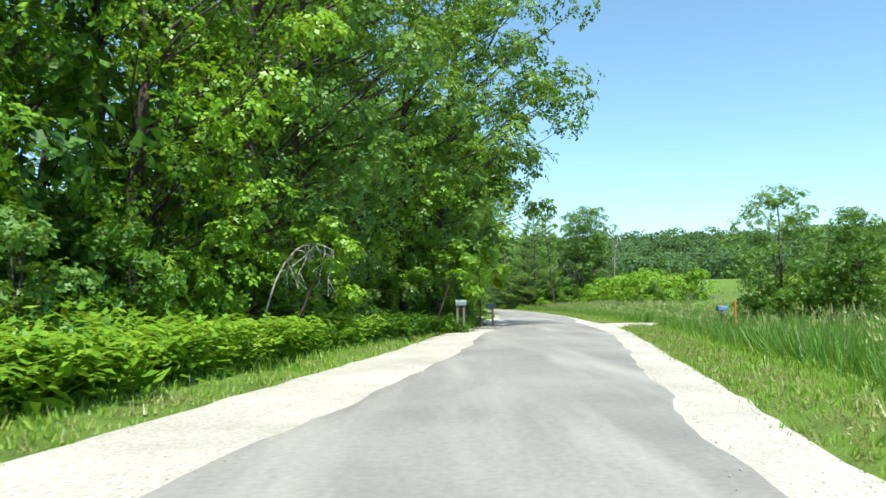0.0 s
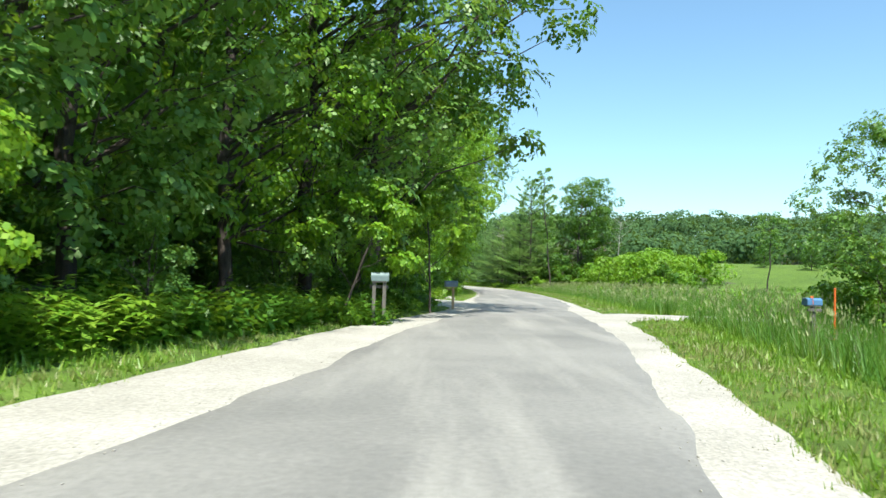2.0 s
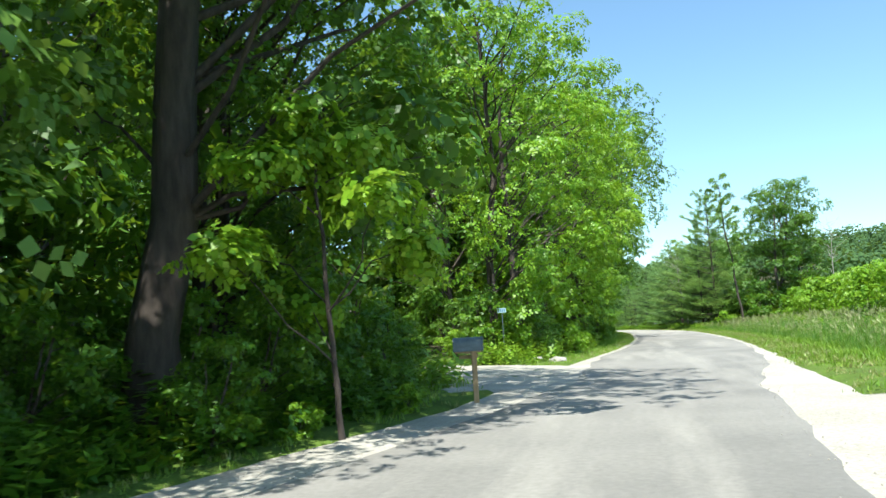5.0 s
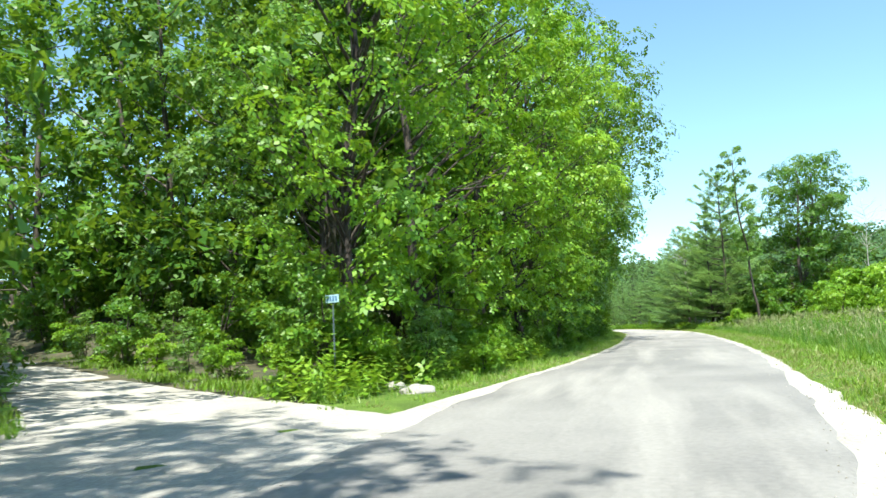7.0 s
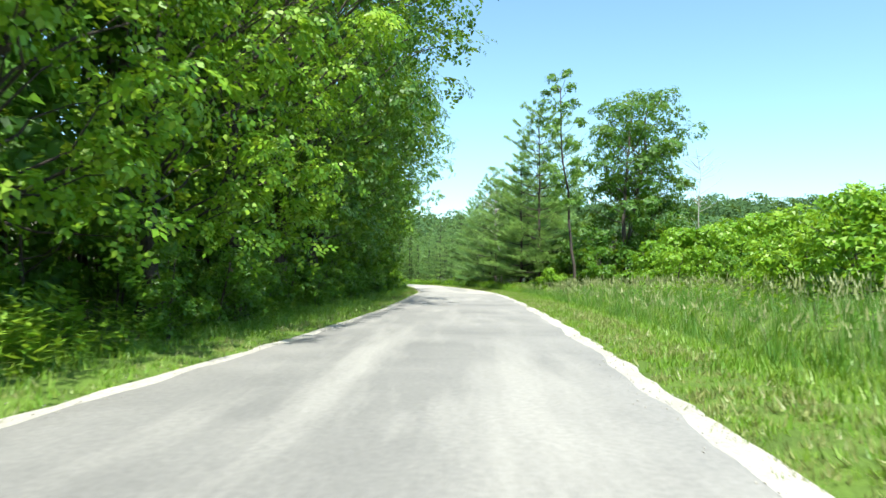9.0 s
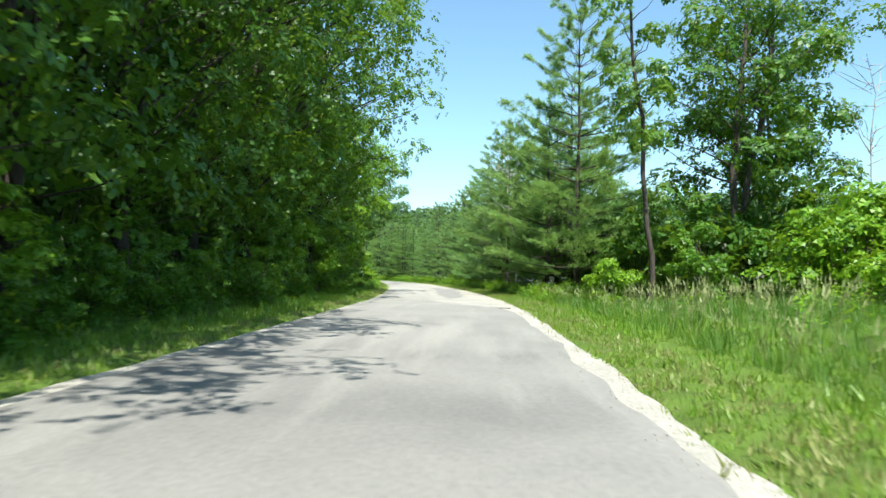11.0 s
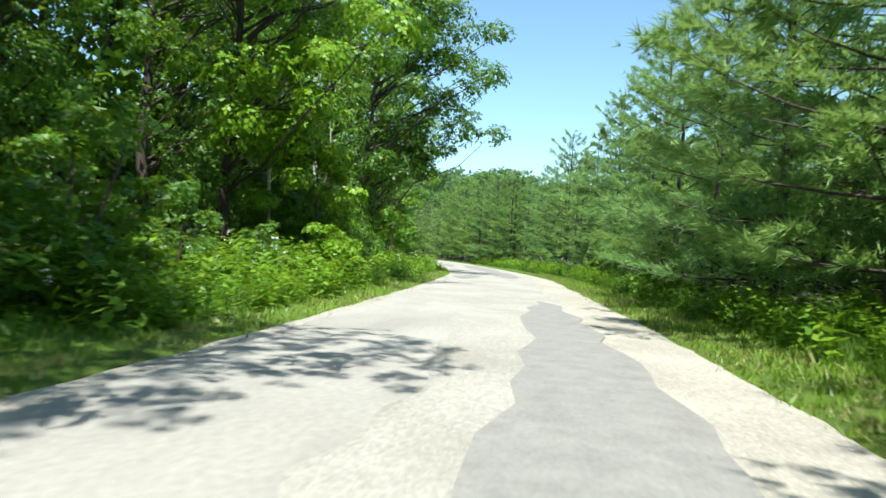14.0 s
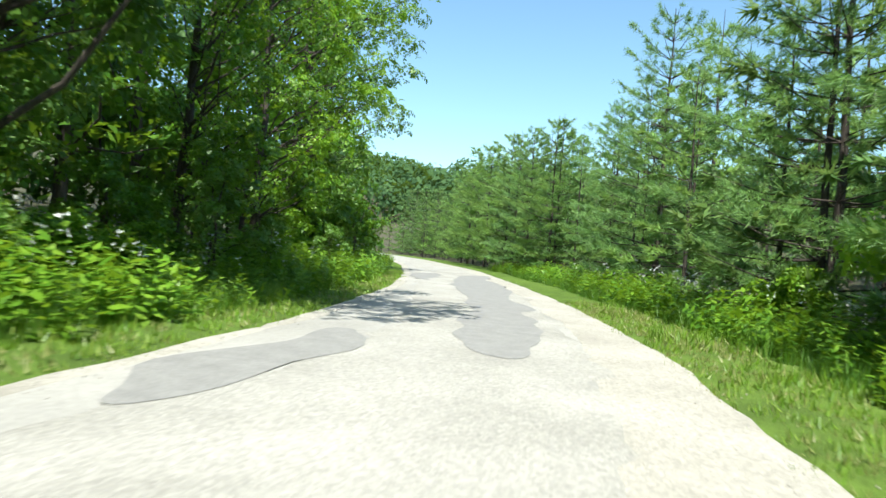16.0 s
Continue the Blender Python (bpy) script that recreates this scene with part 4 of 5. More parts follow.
for x, y, i, s in [(14.0, 32.8, 1, 0.52), (15.6, 29.6, 2, 0.44), (16.8, 32.0, 2, 0.60), (18.6, 35.2, 1, 0.66), (20.2, 29.5, 1, 0.85), (21.5, 33.6, 2, 0.85), (24.5, 36.0, 1, 1.28), (25.5, 30.5, 2, 1.25), (30, 34.5, 1, 1.0),
                   (70, 150, 2, 1.2), (76, 153, 2, 1.25), (83, 147, 1, 1.2), (66, 161, 2, 1.1), (92, 150, 2, 1.3)]:
    put("field", i, x, y, rng.uniform(0, 360), s)
for x, y, i, s in [(13.2, 31.6, 2, 0.5), (14.8, 34.6, 1, 0.55), (15.4, 31.0, 2, 0.8), (17.6, 33.6, 2, 0.95), (18.2, 30.0, 2, 0.8), (22.5, 36.8, 1, 0.8)]:
    put("thicket", i, x, y, rng.uniform(0, 360), s)
# pines along the right of the bend
for x, y, i, s in [(14.4, 131.2, 1, 0.9), (15.9, 129.2, 3, 1.0), (15.4, 135.4, 1, 0.95), (12.5, 141.2, 1, 1.02), (16.8, 139, 4, 0.92), (12.2, 147.5, 0, 0.9), (11.6, 153.5, 1, 0.9), (15, 148, 5, 0.92), (14.2, 157, 4, 0.84),
                   (11.0, 160, 0, 0.85), (10.9, 167, 2, 0.78), (8.8, 175, 0, 0.86), (18.5, 143, 5, 0.95)]:
    put("pine", i, x, y, rng.uniform(0, 360), s)
put("pine", 0, 5.4, 186.5, 70, 0.82)
put("pine", 2, 3.2, 196.0, 10, 0.72)
for y, i, s in [(202, 1, 0.82), (208.5, 0, 0.76), (215, 1, 0.92), (223, 5, 0.9), (232, 1, 0.86)]:
    put("pine", i, float(right_edge(y)) + 3.9, y, rng.uniform(0, 360), s)
pr = np.random.default_rng(19)
for off, y0, y1, step, lo, hi in [(5.0, 166, 288, 3.7, 0.56, 0.96), (8.6, 146, 290, 4.3, 0.8, 1.04), (12.5, 150, 292, 5.4, 0.9, 1.1), (18.0, 165, 292, 7.0, 0.95, 1.15)]:
    for k, y in enumerate(np.arange(y0, y1, step)):
        y = float(y + pr.uniform(-0.9, 0.9))
        put("plantation", int(pr.integers(0, 3)), float(right_edge(y)) + off + float(pr.uniform(-0.9, 0.9)), y, pr.uniform(0, 360), pr.uniform(lo, hi))
for k in range(26):
    y = float(pr.uniform(200, 285))
    put("plantation", k % 3, float(left_edge(y)) - 3.5 - float(pr.uniform(0, 14)), y, pr.uniform(0, 360), pr.uniform(0.8, 1.05))
for k, y in enumerate(np.arange(204, 262, 4.5)):
    put("plantation", k % 3, float(left_edge(y)) - 5.5, float(y), pr.uniform(0, 360), pr.uniform(0.6, 0.85))
for k, y in enumerate(np.arange(186, 262, 4.0)):
    put("thicket", 0, float(left_edge(y)) - rng.uniform(3.6, 6.0), float(y), rng.uniform(0, 360), rng.uniform(0.6, 1.0))
# a dead pale trunk among the pines, and a bare sapling by the meadow
def bare_stem(name, label, x, y, height, girth, twigs, material, seed):
    r = np.random.default_rng(seed)
    zs = np.linspace(0, height, 7)
    wob = np.cumsum(r.normal(size=(7, 2)) * 0.02 * height, axis=0)
    lines = [np.stack([wob[:, 0] - wob[0, 0], wob[:, 1] - wob[0, 1], zs - 0.1, np.linspace(girth, 0.01, 7)], -1)]
    for k in range(twigs):
        z = height * r.uniform(0.3, 0.97)
        b = np.array([np.interp(z, zs, lines[0][:, 0]), np.interp(z, zs, lines[0][:, 1]), z])
        a, ln = r.uniform(0, 6.28), height * r.uniform(0.06, 0.22)
        t = np.linspace(0, 1, 4)[:, None]
        pts = b + np.array([np.cos(a), np.sin(a), r.uniform(0.2, 1.1)]) * ln * t + r.normal(size=(4, 3)) * 0.05 * ln
        lines.append(np.concatenate([pts, np.linspace(girth * 0.3, 0.005, 4)[:, None]], 1))
    v, f = tubes(lines, 5)
    ob = thing(name, stand(x, y), label, "tree")
    mesh_part("trunk", shaded(mesh_of("trunk", v, f, material)), ob)


bare_stem("dead_tree", "pale dead trunk standing among the pines", 12.9, 138.6, 10.5, 0.085, 26, BARK_BIRCH, 3)
bare_stem("bare_sapling", "leafless grey sapling behind the bushes", 27.0, 118.5, 11.5, 0.07, 34, DEAD, 5)


def dead_bough(x, y, seed):
    """A thin dead tree whose top arches over and hangs in bare, forking twigs."""
    r = np.random.default_rng(seed)
    t = np.linspace(0, 1, 9)
    arch = np.stack([1.75 * t ** 1.6, 0.25 * t, 2.75 * np.sin(t * 1.95) - 0.1, np.linspace(0.032, 0.011, 9)], -1)
    lines = [arch]
    for k in range(11):
        u = r.uniform(0.5, 1.0)
        b = np.array([np.interp(u, t, arch[:, c]) for c in range(3)])
        way = unit(np.array([[r.uniform(-0.5, 0.75), r.uniform(-0.5, 0.3), r.uniform(-1.0, 0.1)]]))[0]
        ln = r.uniform(0.35, 0.85)
        s = np.linspace(0, 1, 5)[:, None]
        pts = b + way * ln * s + np.array([-0.22, 0, -0.12]) * ln * s ** 2 + r.normal(size=(5, 3)) * 0.025
        lines.append(np.concatenate([pts, np.linspace(0.013, 0.005, 5)[:, None]], 1))
        for j in range(3):
            c = pts[r.integers(1, 5)]
            tip = c + (way + r.normal(size=3) * 0.6) * ln * r.uniform(0.2, 0.45)
            lines.append(np.concatenate([np.linspace(c, tip, 3), np.linspace(0.008, 0.004, 3)[:, None]], 1))
    v, f = tubes(lines, 5)
    ob = thing("dead_sapling", stand(x, y), "bare bleached sapling bowed over in the undergrowth", "tree")
    mesh_part("trunk", shaded(mesh_of("trunk", v, f, DEAD)), ob)


dead_bough(-4.4, 19.7, 6)
for k, (x, y) in enumerate([(-3.2, 156), (-4.4, 160.5), (-5.6, 164), (-2.6, 152)]):
    bare_stem("birch_trunk", "slim pale birch trunk inside the woods", x, y, 11, 0.085, 8, BARK_BIRCH, 20 + k)

# ---- grass, weeds and ferns ----
def sheet_of_tufts(name, label, category, material, count, band, y0, y1, side, height, template, seed, near=1.0, lean=0.18, keep=None):
    """Tufts strewn over a band beside the lane; side +1 right, -1 left; near > 1 crowds them towards the lane."""
    r = np.random.default_rng(seed)
    y = r.uniform(y0, y1, count)
    d = band[0] + (band[1] - band[0]) * r.uniform(0, 1, count) ** near
    x = np.where(side > 0, right_edge(y) + d, left_edge(y) - d)
    ok = drive_distance(x, y) > 2.0 + 0.4 * r.random(count)
    mouth = drive_distance(x, y) < 5.2
    ok &= ~(mouth & (d < 1.6) & (r.random(count) < 0.8))
    if keep is not None:
        ok &= keep(x, y, d, r)
    x, y, d = x[ok], y[ok], d[ok]
    clump = np.array([noise.noise((a * 0.35, b * 0.35, seed)) for a, b in zip(x, y)])
    h = (height[0] + (height[1] - height[0]) * np.clip(d / band[1], 0, 1)) * (1 + 0.45 * clump) * r.uniform(0.65, 1.25, len(x))
    places = np.stack([x, y, ground_z(x, y) - 0.02], -1)
    up = unit(np.array([0, 0, 1.0]) + r.normal(size=(len(x), 3)) * lean)
    v, f = scatter(template[0], template[1], places, up, h, r)
    return tagged(new(name, mesh_of(name, v, f, material)), label, category, kind="stuff")


r0 = np.random.default_rng(5)
SHORT_T, TALL_T = turf_template(17, r0), stalk_template(13, 0.55, r0, 0.014)
sheet_of_tufts("verge_grass", "short bright verge grass along the lane", "grass", GRASS, 7400, (-0.05, 3.2), -2, 178, 1, (0.26, 0.55), SHORT_T, 41, 1.2)
sheet_of_tufts("verge_grass", "short verge grass at the foot of the woods", "grass", GRASS, 5600, (-0.05, 2.4), -2, 192, -1, (0.26, 0.55), SHORT_T, 42, 1.2)
sheet_of_tufts("dry_grass", "straw-coloured dry grass fringing the gravel", "grass", STRAW, 4600, (-0.2, 1.3), -2, 178, 1, (0.22, 0.32), SHORT_T, 61, 1.0, 0.3)
sheet_of_tufts("dry_grass", "straw-coloured dry grass fringing the gravel", "grass", STRAW, 1800, (-0.2, 0.7), -2, 190, -1, (0.2, 0.3), SHORT_T, 62, 1.0, 0.3)
sheet_of_tufts("verge_grass", "short sunlit grass along the gravel drive", "grass", GRASS, 9000, (2.5, 26), 51, 80, -1, (0.5, 0.6), SHORT_T, 63, 1.0, 0.18, lambda x, y, d, r: (drive_distance(x, y) < 3.6))
sheet_of_tufts("meadow_grass", "tall green meadow grass beside the lane", "grass", TALL, 3000, (2.0, 14), -2, 46, 1, (0.66, 1.0), TALL_T, 43, 1.5)
sheet_of_tufts("meadow_grass", "green meadow grass below the bushes", "grass", TALL, 5200, (2.0, 14), 44, 126, 1, (0.4, 0.75), TALL_T, 49, 1.5)
sheet_of_tufts("meadow_grass", "far meadow grass running up to the bushes", "grass", TALL, 5200, (12, 40), 8, 116, 1, (0.6, 0.75), stalk_template(12, 0.6, r0, 0.03), 44, 1.0)
sheet_of_tufts("meadow_grass", "lush grass between the verge and the pines", "grass", TALL, 3600, (1.5, 3.6), 122, 205, 1, (0.35, 0.55), TALL_T, 45)
sheet_of_tufts("meadow_grass", "lush tall grass below the woods", "grass", TALL, 3000, (1.0, 3.2), 140, 200, -1, (0.35, 0.6), TALL_T, 46)
sheet_of_tufts("meadow_grass", "shaded rank grass below the trees", "grass", TALL, 3600, (0.9, 4.5), 2, 140, -1, (0.25, 0.45), TALL_T, 47)


def seed_template(rng):
    vs, fs = [], []
    for i in range(3):
        a = rng.uniform(0, 6.28)
        o = np.array([math.cos(a), math.sin(a), 0])
        foot, top = o * 0.05, o * rng.uniform(0.1, 0.28) + np.array([0, 0, rng.uniform(0.8, 1.05)])
        s = np.array([-o[1], o[0], 0])
        k = len(vs)
        vs += [foot - s * 0.004, foot + s * 0.004, top * 0.86, top * 0.84 - s * 0.022, top * 0.84 + s * 0.022, top]
        fs += [[k, k + 1, k + 2], [k + 3, k + 4, k + 5]]
    return np.array(vs), np.array(fs)


sheet_of_tufts("grass_seed_heads", "pale seed heads standing over the meadow grass", "grass", SEED, 5200, (2.0, 13), 0, 124, 1, (0.75, 1.05), seed_template(r0), 48, 1.3)


def weed_template(rng, leaves=14):
    """A leafy weed, about 1 high: a stem with pointed leaves all the way up."""
    vs, fs = [np.array([0.012, 0, 0]), np.array([-0.012, 0, 0]), np.array([0, 0, 1.0])], [[0, 1, 2]]
    for i in range(leaves):
        z, a = 0.12 + 0.88 * i / leaves, i * 2.4 + rng.uniform(-0.4, 0.4)
        o = np.array([math.cos(a), math.sin(a), rng.uniform(-0.25, 0.45)])
        s = np.array([-math.sin(a), math.cos(a), 0]) * 0.066 * (1.25 - 0.6 * i / leaves)
        ln = 0.30 * (1.25 - 0.7 * i / leaves)
        b = np.array([0, 0, z])
        k = len(vs)
        vs += [b, b + o * ln * 0.45 + s, b + o * ln, b + o * ln * 0.45 - s]
        fs += [[k, k + 1, k + 2], [k, k + 2, k + 3]]
    return np.array(vs), np.array(fs)


def fern_template(rng, fronds=6, pairs=8):
    """A fern, about 1 across: arching fronds of paired leaflets."""
    vs, fs = [], []
    for q in range(fronds):
        a = 2 * math.pi * q / fronds + rng.uniform(-0.3, 0.3)
        o, s = np.array([math.cos(a), math.sin(a), 0]), np.array([-math.sin(a), math.cos(a), 0])
        rise = rng.uniform(0.55, 0.8)
        for i in range(pairs):
            t = (i + 1) / pairs
            c = o * 0.62 * t + np.array([0, 0, rise * math.sin(t * 1.9)])
            w = 0.2 * math.sin(math.pi * (0.15 + 0.85 * (1 - t))) + 0.03
            for sg in (1, -1):
                k = len(vs)
                vs += [c - o * 0.035, c + o * 0.045, c + s * sg * w + o * 0.05 - np.array([0, 0, 0.05])]
                fs.append([k, k + 1, k + 2])
    return np.array(vs), np.array(fs)


WEED_T, FERN_T = weed_template(r0), fern_template(r0)
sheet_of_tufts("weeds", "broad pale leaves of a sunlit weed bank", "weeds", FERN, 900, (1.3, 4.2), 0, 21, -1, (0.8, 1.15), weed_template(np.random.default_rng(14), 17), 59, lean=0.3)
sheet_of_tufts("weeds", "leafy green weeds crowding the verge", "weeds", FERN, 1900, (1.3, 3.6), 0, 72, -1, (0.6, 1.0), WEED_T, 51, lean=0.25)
sheet_of_tufts("weeds", "rank weeds round the mailbox posts", "weeds", LEAF, 620, (-0.75, 1.9), 26, 36, -1, (0.6, 0.9), WEED_T, 56, lean=0.25, keep=lambda x, y, d, r: (d > 0.5) | (np.abs(y - 32.2) < 0.8))
sheet_of_tufts("weeds", "tall dark weeds crowding up to the drive", "weeds", LEAF, 700, (0.45, 3.2), 33.5, 43.5, -1, (0.6, 0.9), WEED_T, 66, lean=0.25)
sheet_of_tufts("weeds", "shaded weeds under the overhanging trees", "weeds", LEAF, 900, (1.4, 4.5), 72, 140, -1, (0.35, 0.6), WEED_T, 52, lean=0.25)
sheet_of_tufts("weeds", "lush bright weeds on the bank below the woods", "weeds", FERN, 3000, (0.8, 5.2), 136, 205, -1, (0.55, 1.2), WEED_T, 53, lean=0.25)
sheet_of_tufts("weeds", "leafy weeds at the foot of the pines", "weeds", FERN, 2600, (1.6, 3.8), 118, 210, 1, (0.5, 0.9), WEED_T, 54, lean=0.25)
sheet_of_tufts("weeds", "broad-leaved weeds among the meadow grass", "weeds", LEAF_LIME, 1100, (3.5, 14), 0, 122, 1, (0.45, 0.8), WEED_T, 55, lean=0.25)


def bloom_template(rng):
    vs, fs = [], []
    for i in range(7):
        c = np.array([rng.normal() * 0.035, rng.normal() * 0.035, rng.uniform(0.8, 1.0)])
        for q in range(2):
            d1, d2 = rng.normal(size=3) * 0.028, rng.normal(size=3) * 0.028
            k = len(vs)
            vs += [c, c + d1, c + d2]
            fs.append([k, k + 1, k + 2])
    return np.array(vs), np.array(fs)


BLOOM_T = bloom_template(r0)
sheet_of_tufts("wild_flowers", "pale wild flowers below the pines", "flowers", BLOOM, 420, (2.6, 4.4), 126, 190, 1, (0.7, 1.0), BLOOM_T, 57)
sheet_of_tufts("wild_flowers", "pale wild flowers below the woods", "flowers", BLOOM, 200, (1.8, 3.6), 130, 196, -1, (0.7, 1.0), BLOOM_T, 58)

rf = np.random.default_rng(33)
fern_mesh = None
for k in range(96):
    y = float(rf.uniform(7, 27) if k < 78 else rf.uniform(120, 150))
    x = float(left_edge(y)) - float(rf.uniform(1.2, 3.0))
    if fern_mesh is None:
        fern_mesh = mesh_of("fronds", FERN_T[0], FERN_T[1], FERN)
    ob = thing("fern", stand(x, y, float(rf.uniform(0, 360)), float(rf.uniform(0.75, 1.35))), "bright green fern at the foot of the trees", "fern", "ferns")
    mesh_part("fronds", fern_mesh, ob)

# ---- far woods on the ridge ----
fr = np.random.default_rng(77)
ang, rad = fr.uniform(radians(-25), radians(100), 2000), fr.uniform(0, 1, 2000) ** 0.8 * 250 + 175
fx, fy = 20 + np.sin(ang) * rad, 90 + np.cos(ang) * rad
far_ok = (fx > 40 + 0.1 * fy) | (fy > 335)
fx, fy = fx[far_ok], fy[far_ok]
# a rounded crown of many leafy facets, about 1 in radius
facets = 120
cd = unit(fr.normal(size=(facets, 3)) + np.array([0, 0, 0.7])) * np.array([1.0, 1.0, 0.9]) * fr.uniform(0.72, 1.05, (facets, 1))
ca = unit(np.cross(cd, fr.normal(size=(facets, 3))))
cb = unit(np.cross(cd, ca) + cd * fr.normal(size=(facets, 1)) * 0.5)
ct = np.stack([cd + ca * 0.12, cd - ca * 0.12 + cb * 0.03, cd + cb * 0.21], 1).reshape(-1, 3)
cf = np.arange(facets * 3).reshape(-1, 3)
fz = ground_z(fx, fy)
lift = np.array([noise.noise((a * 0.03, b * 0.03, 4.0)) for a, b in zip(fx, fy)]) * 4 + fr.normal(size=len(fx)) * 1.3
v, f = scatter(ct, cf, np.stack([fx, fy, fz + 5.0 + lift], -1), np.tile([0, 0, 1.0], (len(fx), 1)), fr.uniform(4.2, 7.6, len(fx)), fr)
tagged(new("far_woods", mesh_of("far_woods", v, f, FAR)), "wooded ridge across the valley", "woods", kind="stuff")

# ---- things by the lane ----
def box_bm(bm, size, at, m=None):
    res = bmesh.ops.create_cube(bm, size=1.0, matrix=(m or Matrix.Identity(4)) @ Matrix.Translation(at) @ Matrix.Diagonal((*size, 1)))
    return res["verts"]


def bevelled(bm, amount, segments=2):
    bmesh.ops.bevel(bm, geom=bm.edges[:], offset=amount, segments=segments, affect="EDGES", profile=0.6)
    return bm


def vault(bm, length, width, wall, arch, thick=0.0, segs=12):
    """A mailbox's shape: straight sides under a round top, along x."""
    ring = [(-width / 2, 0), (width / 2, 0), (width / 2, wall)]
    ring += [(width / 2 * math.cos(math.pi * k / segs), wall + arch * math.sin(math.pi * k / segs)) for k in range(1, segs)] + [(-width / 2, wall)]
    a = [bm.verts.new((-length / 2, y, z)) for y, z in ring]
    b = [bm.verts.new((length / 2, y, z)) for y, z in ring]
    bm.faces.new(a[::-1])
    bm.faces.new(b)
    for k in range(len(ring)):
        q = (k + 1) % len(ring)
        bm.faces.new((a[k], a[q], b[q], b[k]))
    bmesh.ops.recalc_face_normals(bm, faces=bm.faces[:])


def mailbox(x, y, turn, label, steel, wood, posts, height, size=(0.50, 0.22, 0.13, 0.11)):
    """A rural mailbox, its door to +x, on a board and one or two posts."""
    ob = thing("mailbox", stand(x, y, turn), label, "mailbox", "mailboxes")
    length, width, wall, arch = size
    bm = bmesh.new()
    vault(bm, length, width, wall, arch)
    bmesh.ops.translate(bm, vec=(0, 0, height), verts=bm.verts[:])
    body = part("body", bevelled(bm, 0.004, 1), steel, ob)
    bm = bmesh.new()
    vault(bm, 0.022, width + 0.014, wall, arch + 0.007)
    bmesh.ops.translate(bm, vec=(length / 2 + 0.008, 0, height - 0.003), verts=bm.verts[:])
    door = part("door", bevelled(bm, 0.003, 1), steel, ob)
    bm = bmesh.new()
    box_bm(bm, (0.02, 0.05, 0.018), (length / 2 + 0.028, 0, height + wall + arch * 0.6))
    part("handle", bevelled(bm, 0.003, 1), STEEL_DARK, door)
    bm = bmesh.new()
    box_bm(bm, (0.012, 0.006, 0.16), (length * 0.18, width / 2 + 0.006, height + wall * 0.9))
    box_bm(bm, (0.07, 0.006, 0.045), (length * 0.18 + 0.03, width / 2 + 0.006, height + wall * 0.9 + 0.08))
    part("flag", bm, ORANGE, ob, "faded red signal flag")
    bm = bmesh.new()
    box_bm(bm, (length * 0.9, width * 0.9, 0.03), (0, 0, height - 0.015))
    part("board", bevelled(bm, 0.004, 1), wood, ob)
    for px_ in posts:
        bm = bmesh.new()
        box_bm(bm, (0.09, 0.09, height + 0.25), (px_, 0, (height - 0.03 - 0.25) / 2))
        part("post", bevelled(bm, 0.008, 1), wood, ob)
    bm = bmesh.new()
    if len(posts) > 1:
        box_bm(bm, (abs(posts[0] - posts[1]) + 0.2, 0.035, 0.08), (sum(posts) / 2, 0.062, height - 0.14))
        part("crosspiece", bevelled(bm, 0.004, 1), wood, ob)
    else:
        box_bm(bm, (0.32, 0.035, 0.06), (0, 0.062, height - 0.10))
        part("brace", bevelled(bm, 0.004, 1), wood, ob)
    return ob


mailbox(0.69, 32.1, 8, "galvanised mailbox on two weathered posts among weeds", STEEL, POST, (-0.13, 0.13), 1.17, (0.43, 0.20, 0.12, 0.10))
mailbox(2.62, 42.85, 10, "dark grey mailbox on a tan post by the drive", STEEL_DARK, POST_TAN, (0.1,), 0.97)
mailbox(10.1, 29.0, 190, "faded blue plastic delivery box in the meadow grass", BLUE, POST, (0.0,), 0.80, (0.34, 0.18, 0.10, 0.05))


def marker(x, y):
    ob = thing("driveway_marker", stand(x, y), "orange driveway marker pole standing in the grass", "marker pole")
    bm = bmesh.new()
    bmesh.ops.create_cone(bm, cap_ends=True, segments=10, radius1=0.022, radius2=0.020, depth=1.3, matrix=Matrix.Translation((0, 0, 0.5)))
    part("pole", bm, ORANGE, ob)
    bm = bmesh.new()
    bmesh.ops.create_uvsphere(bm, u_segments=10, v_segments=6, radius=0.023, matrix=Matrix.Translation((0, 0, 1.15)))
    part("cap", bm, ORANGE, ob)


marker(10.62, 29.1)


def address_plate(x, y):
    """A small pale plate on a stake; what it says cannot be read."""
    ob = thing("marker_sign", stand(x, y, -20), "small pale blue plate on a thin stake", "sign")
    bm = bmesh.new()
    box_bm(bm, (0.024, 0.024, 2.25), (0, 0.02, 0.88))
    part("stake", bevelled(bm, 0.004, 1), STEEL_DARK, ob)
    bm = bmesh.new()
    box_bm(bm, (0.38, 0.012, 0.17), (0, 0, 1.95))
    plate = part("plate", bevelled(bm, 0.004, 1), SIGN, ob)
    bm = bmesh.new()
    for k in range(4):
        box_bm(bm, (0.05, 0.004, 0.10), (-0.12 + k * 0.08, -0.009, 1.95))
    part("lettering", bm, BLUE, plate)


address_plate(0.75, 57.7)


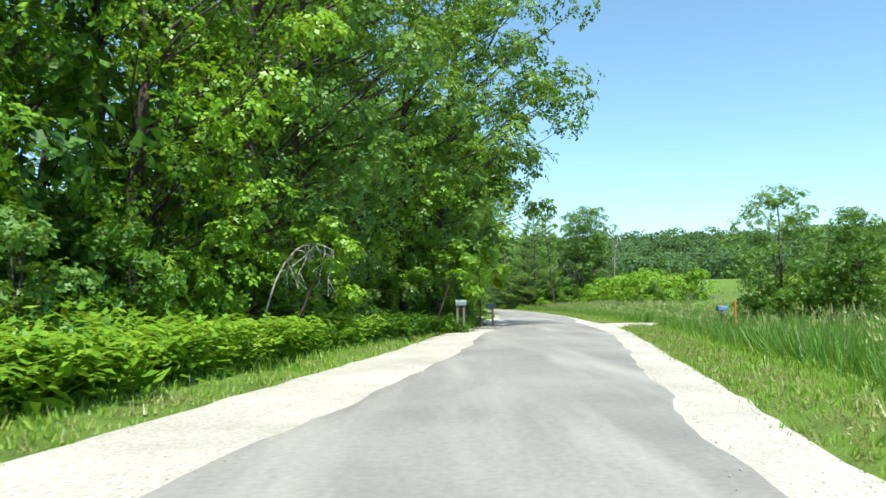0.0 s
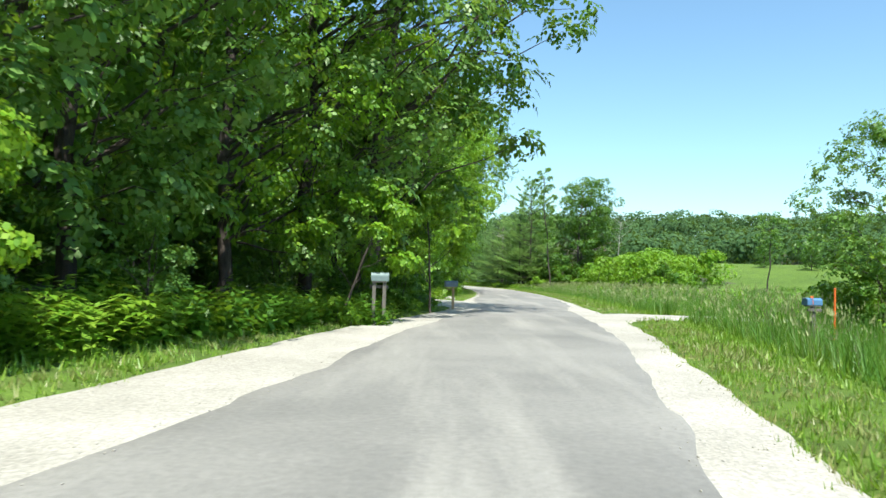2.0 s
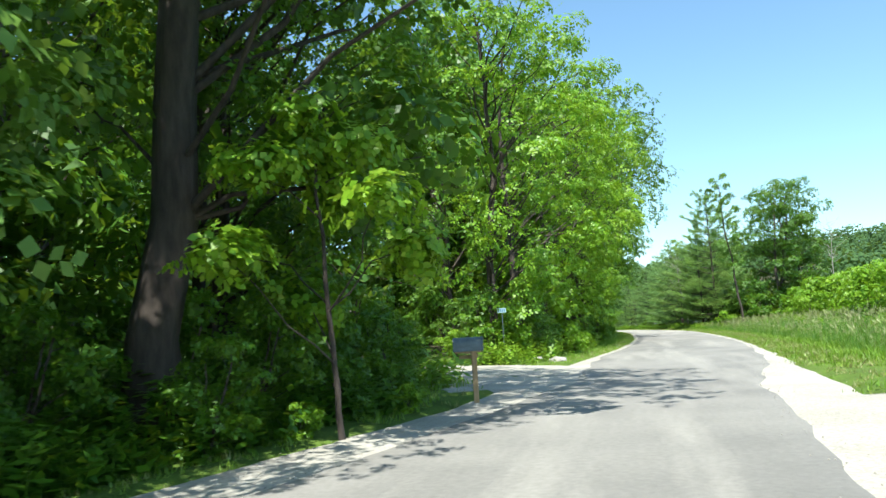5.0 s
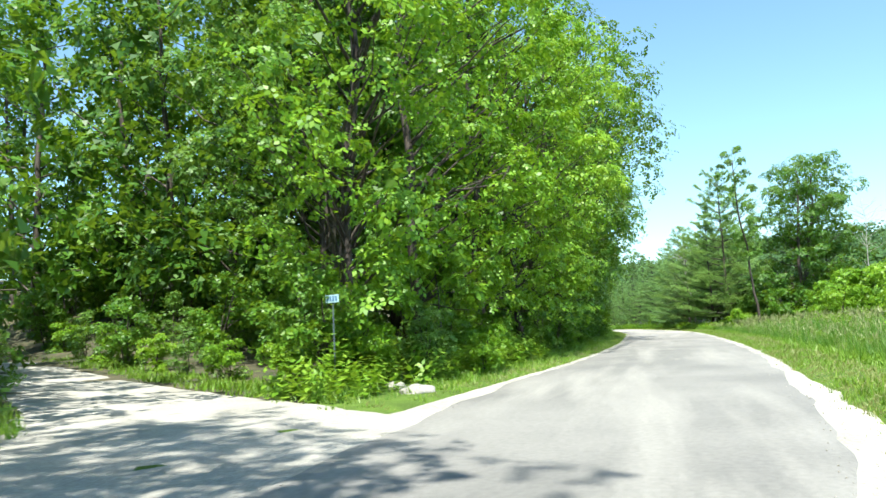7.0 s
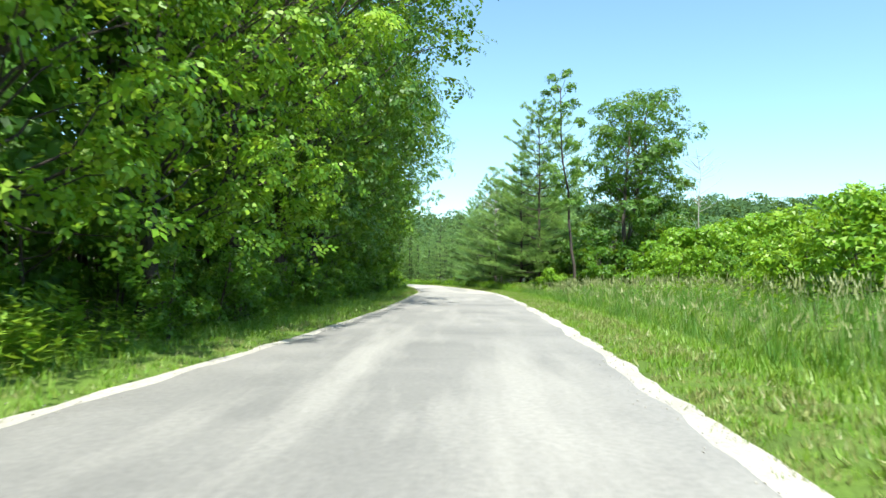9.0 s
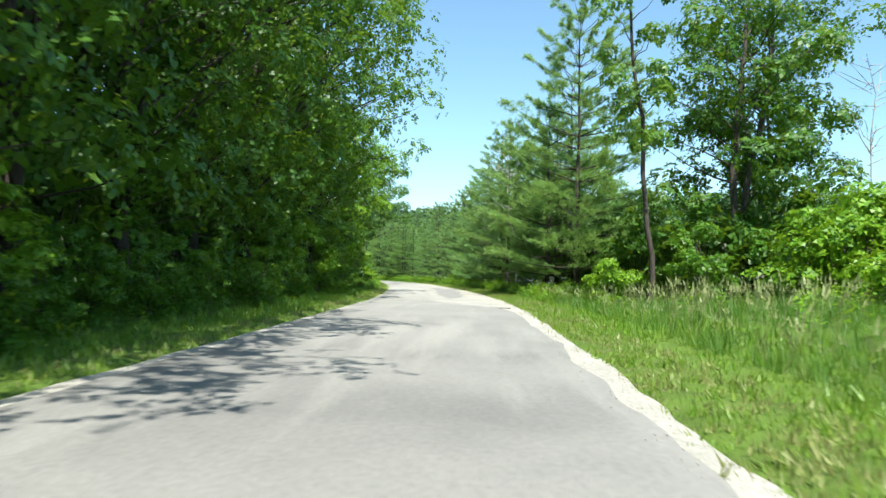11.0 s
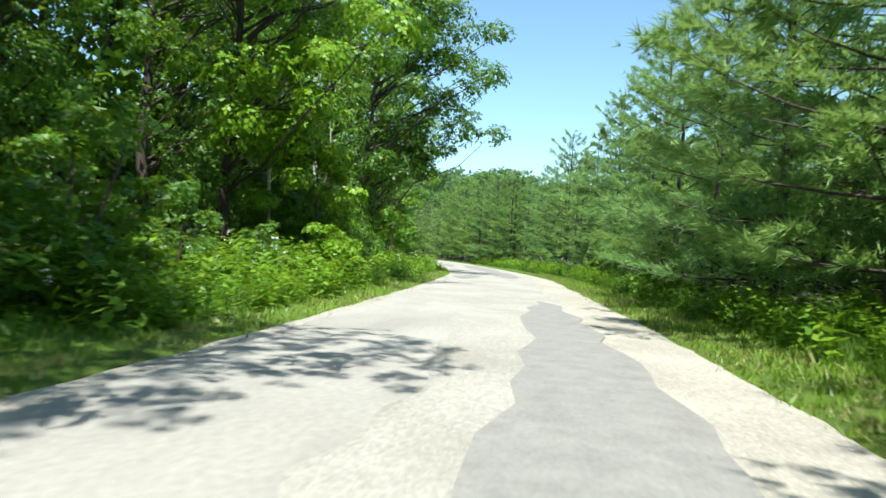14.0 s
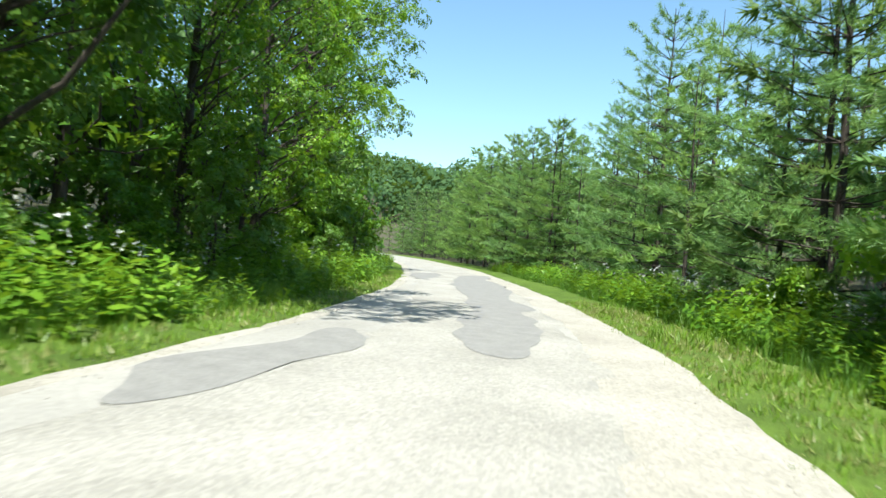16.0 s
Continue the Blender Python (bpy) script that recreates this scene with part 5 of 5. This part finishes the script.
def boulder(x, y, size, seed, label):
    bm = bmesh.new()
    bmesh.ops.create_icosphere(bm, subdivisions=3, radius=1.0)
    for v in bm.verts:
        n = noise.fractal((v.co.x * 1.2 + seed, v.co.y * 1.2, v.co.z * 1.2), 0.9, 2.0, 4)
        v.co *= 1 + 0.28 * n
        v.co = Vector((v.co.x * size[0], v.co.y * size[1], v.co.z * size[2]))
    me = bpy.data.meshes.new("boulder")
    bm.to_mesh(me)
    bm.free()
    me.materials.append(STONE)
    ob = new("boulder", shaded(me))
    ob.matrix_basis = stand(x, y, seed * 40) @ Matrix.Translation((0, 0, size[2] * 0.35))
    tagged(ob, label, "stone")


boulder(2.75, 57.0, (0.36, 0.26, 0.13), 1, "pale field stone half sunk in the verge")
boulder(1.9, 58.2, (0.25, 0.2, 0.13), 2, "small grey stone in the grass")

# mended places in the lane's surface, and last a painted shadow
lane_patch([(-3.3, 191.0), (-1.2, 182.0), (0.4, 177.3), (2.2, 170.8), (2.8, 167.4), (3.3, 165.7), (4.0, 165.6), (4.0, 167.6), (3.4, 170.5), (2.7, 174.1), (1.8, 177.0), (0.4, 183.3), (-1.4, 188.7), (-3.0, 195.0)], 1.0)
lane_patch([(-5.2, 189.5), (-4.9, 192.5), (-3.6, 188.4), (-2.7, 184.0), (-3.6, 185.2)], 3.0)
lane_patch([(8.5, 121.7), (9.0, 121.2), (9.3, 124.0), (9.1, 130.0), (8.9, 134.0), (8.5, 138.5), (7.6, 144.5), (6.7, 148.0), (6.7, 144.5), (7.2, 138.5), (7.6, 132.5), (8.1, 126.0)], 6.0)
# overhanging bough's shadow on the left edge, laid as a dark sheet
lane_patch([(1.5, 163.2), (2.0, 161.4), (2.4, 162.2), (2.2, 165.0), (1.9, 166.6), (1.5, 166.0)], 8.0)

# loose stones where tar, gravel and grass meet
sr = np.random.default_rng(91)
sy = sr.uniform(0, 196, 5200)
which = sr.integers(0, 4, 5200)
lines = np.stack([left_edge(sy), tar_left(sy), tar_right(sy), right_edge(sy)])
sx = lines[which, np.arange(5200)] + sr.normal(size=5200) * 0.16
pebble = np.array([(1, 0, 0), (-0.5, 0.8, 0), (-0.6, -0.7, 0), (0.1, 0.05, 0.75), (0, 0, -0.6)])
pf = np.array([(0, 1, 3), (1, 2, 3), (2, 0, 3), (1, 0, 4), (2, 1, 4), (0, 2, 4)])
on_tar = (sx > tar_left(sy)) & (sx < tar_right(sy))
out = (sx < left_edge(sy)) | (sx > right_edge(sy))
sz = np.where(on_tar, 0.004, np.where(out, ground_z(sx, sy), -0.016))
v, f = scatter(pebble, pf, np.stack([sx, sy, sz], -1), unit(np.array([0, 0, 1.0]) + sr.normal(size=(5200, 3)) * 0.2), sr.uniform(0.005, 0.016, 5200), sr)
tagged(new("loose_stones", mesh_of("loose_stones", v, f, GRAVEL)), "loose limestone pebbles along the lane's edges", "gravel", kind="stuff")
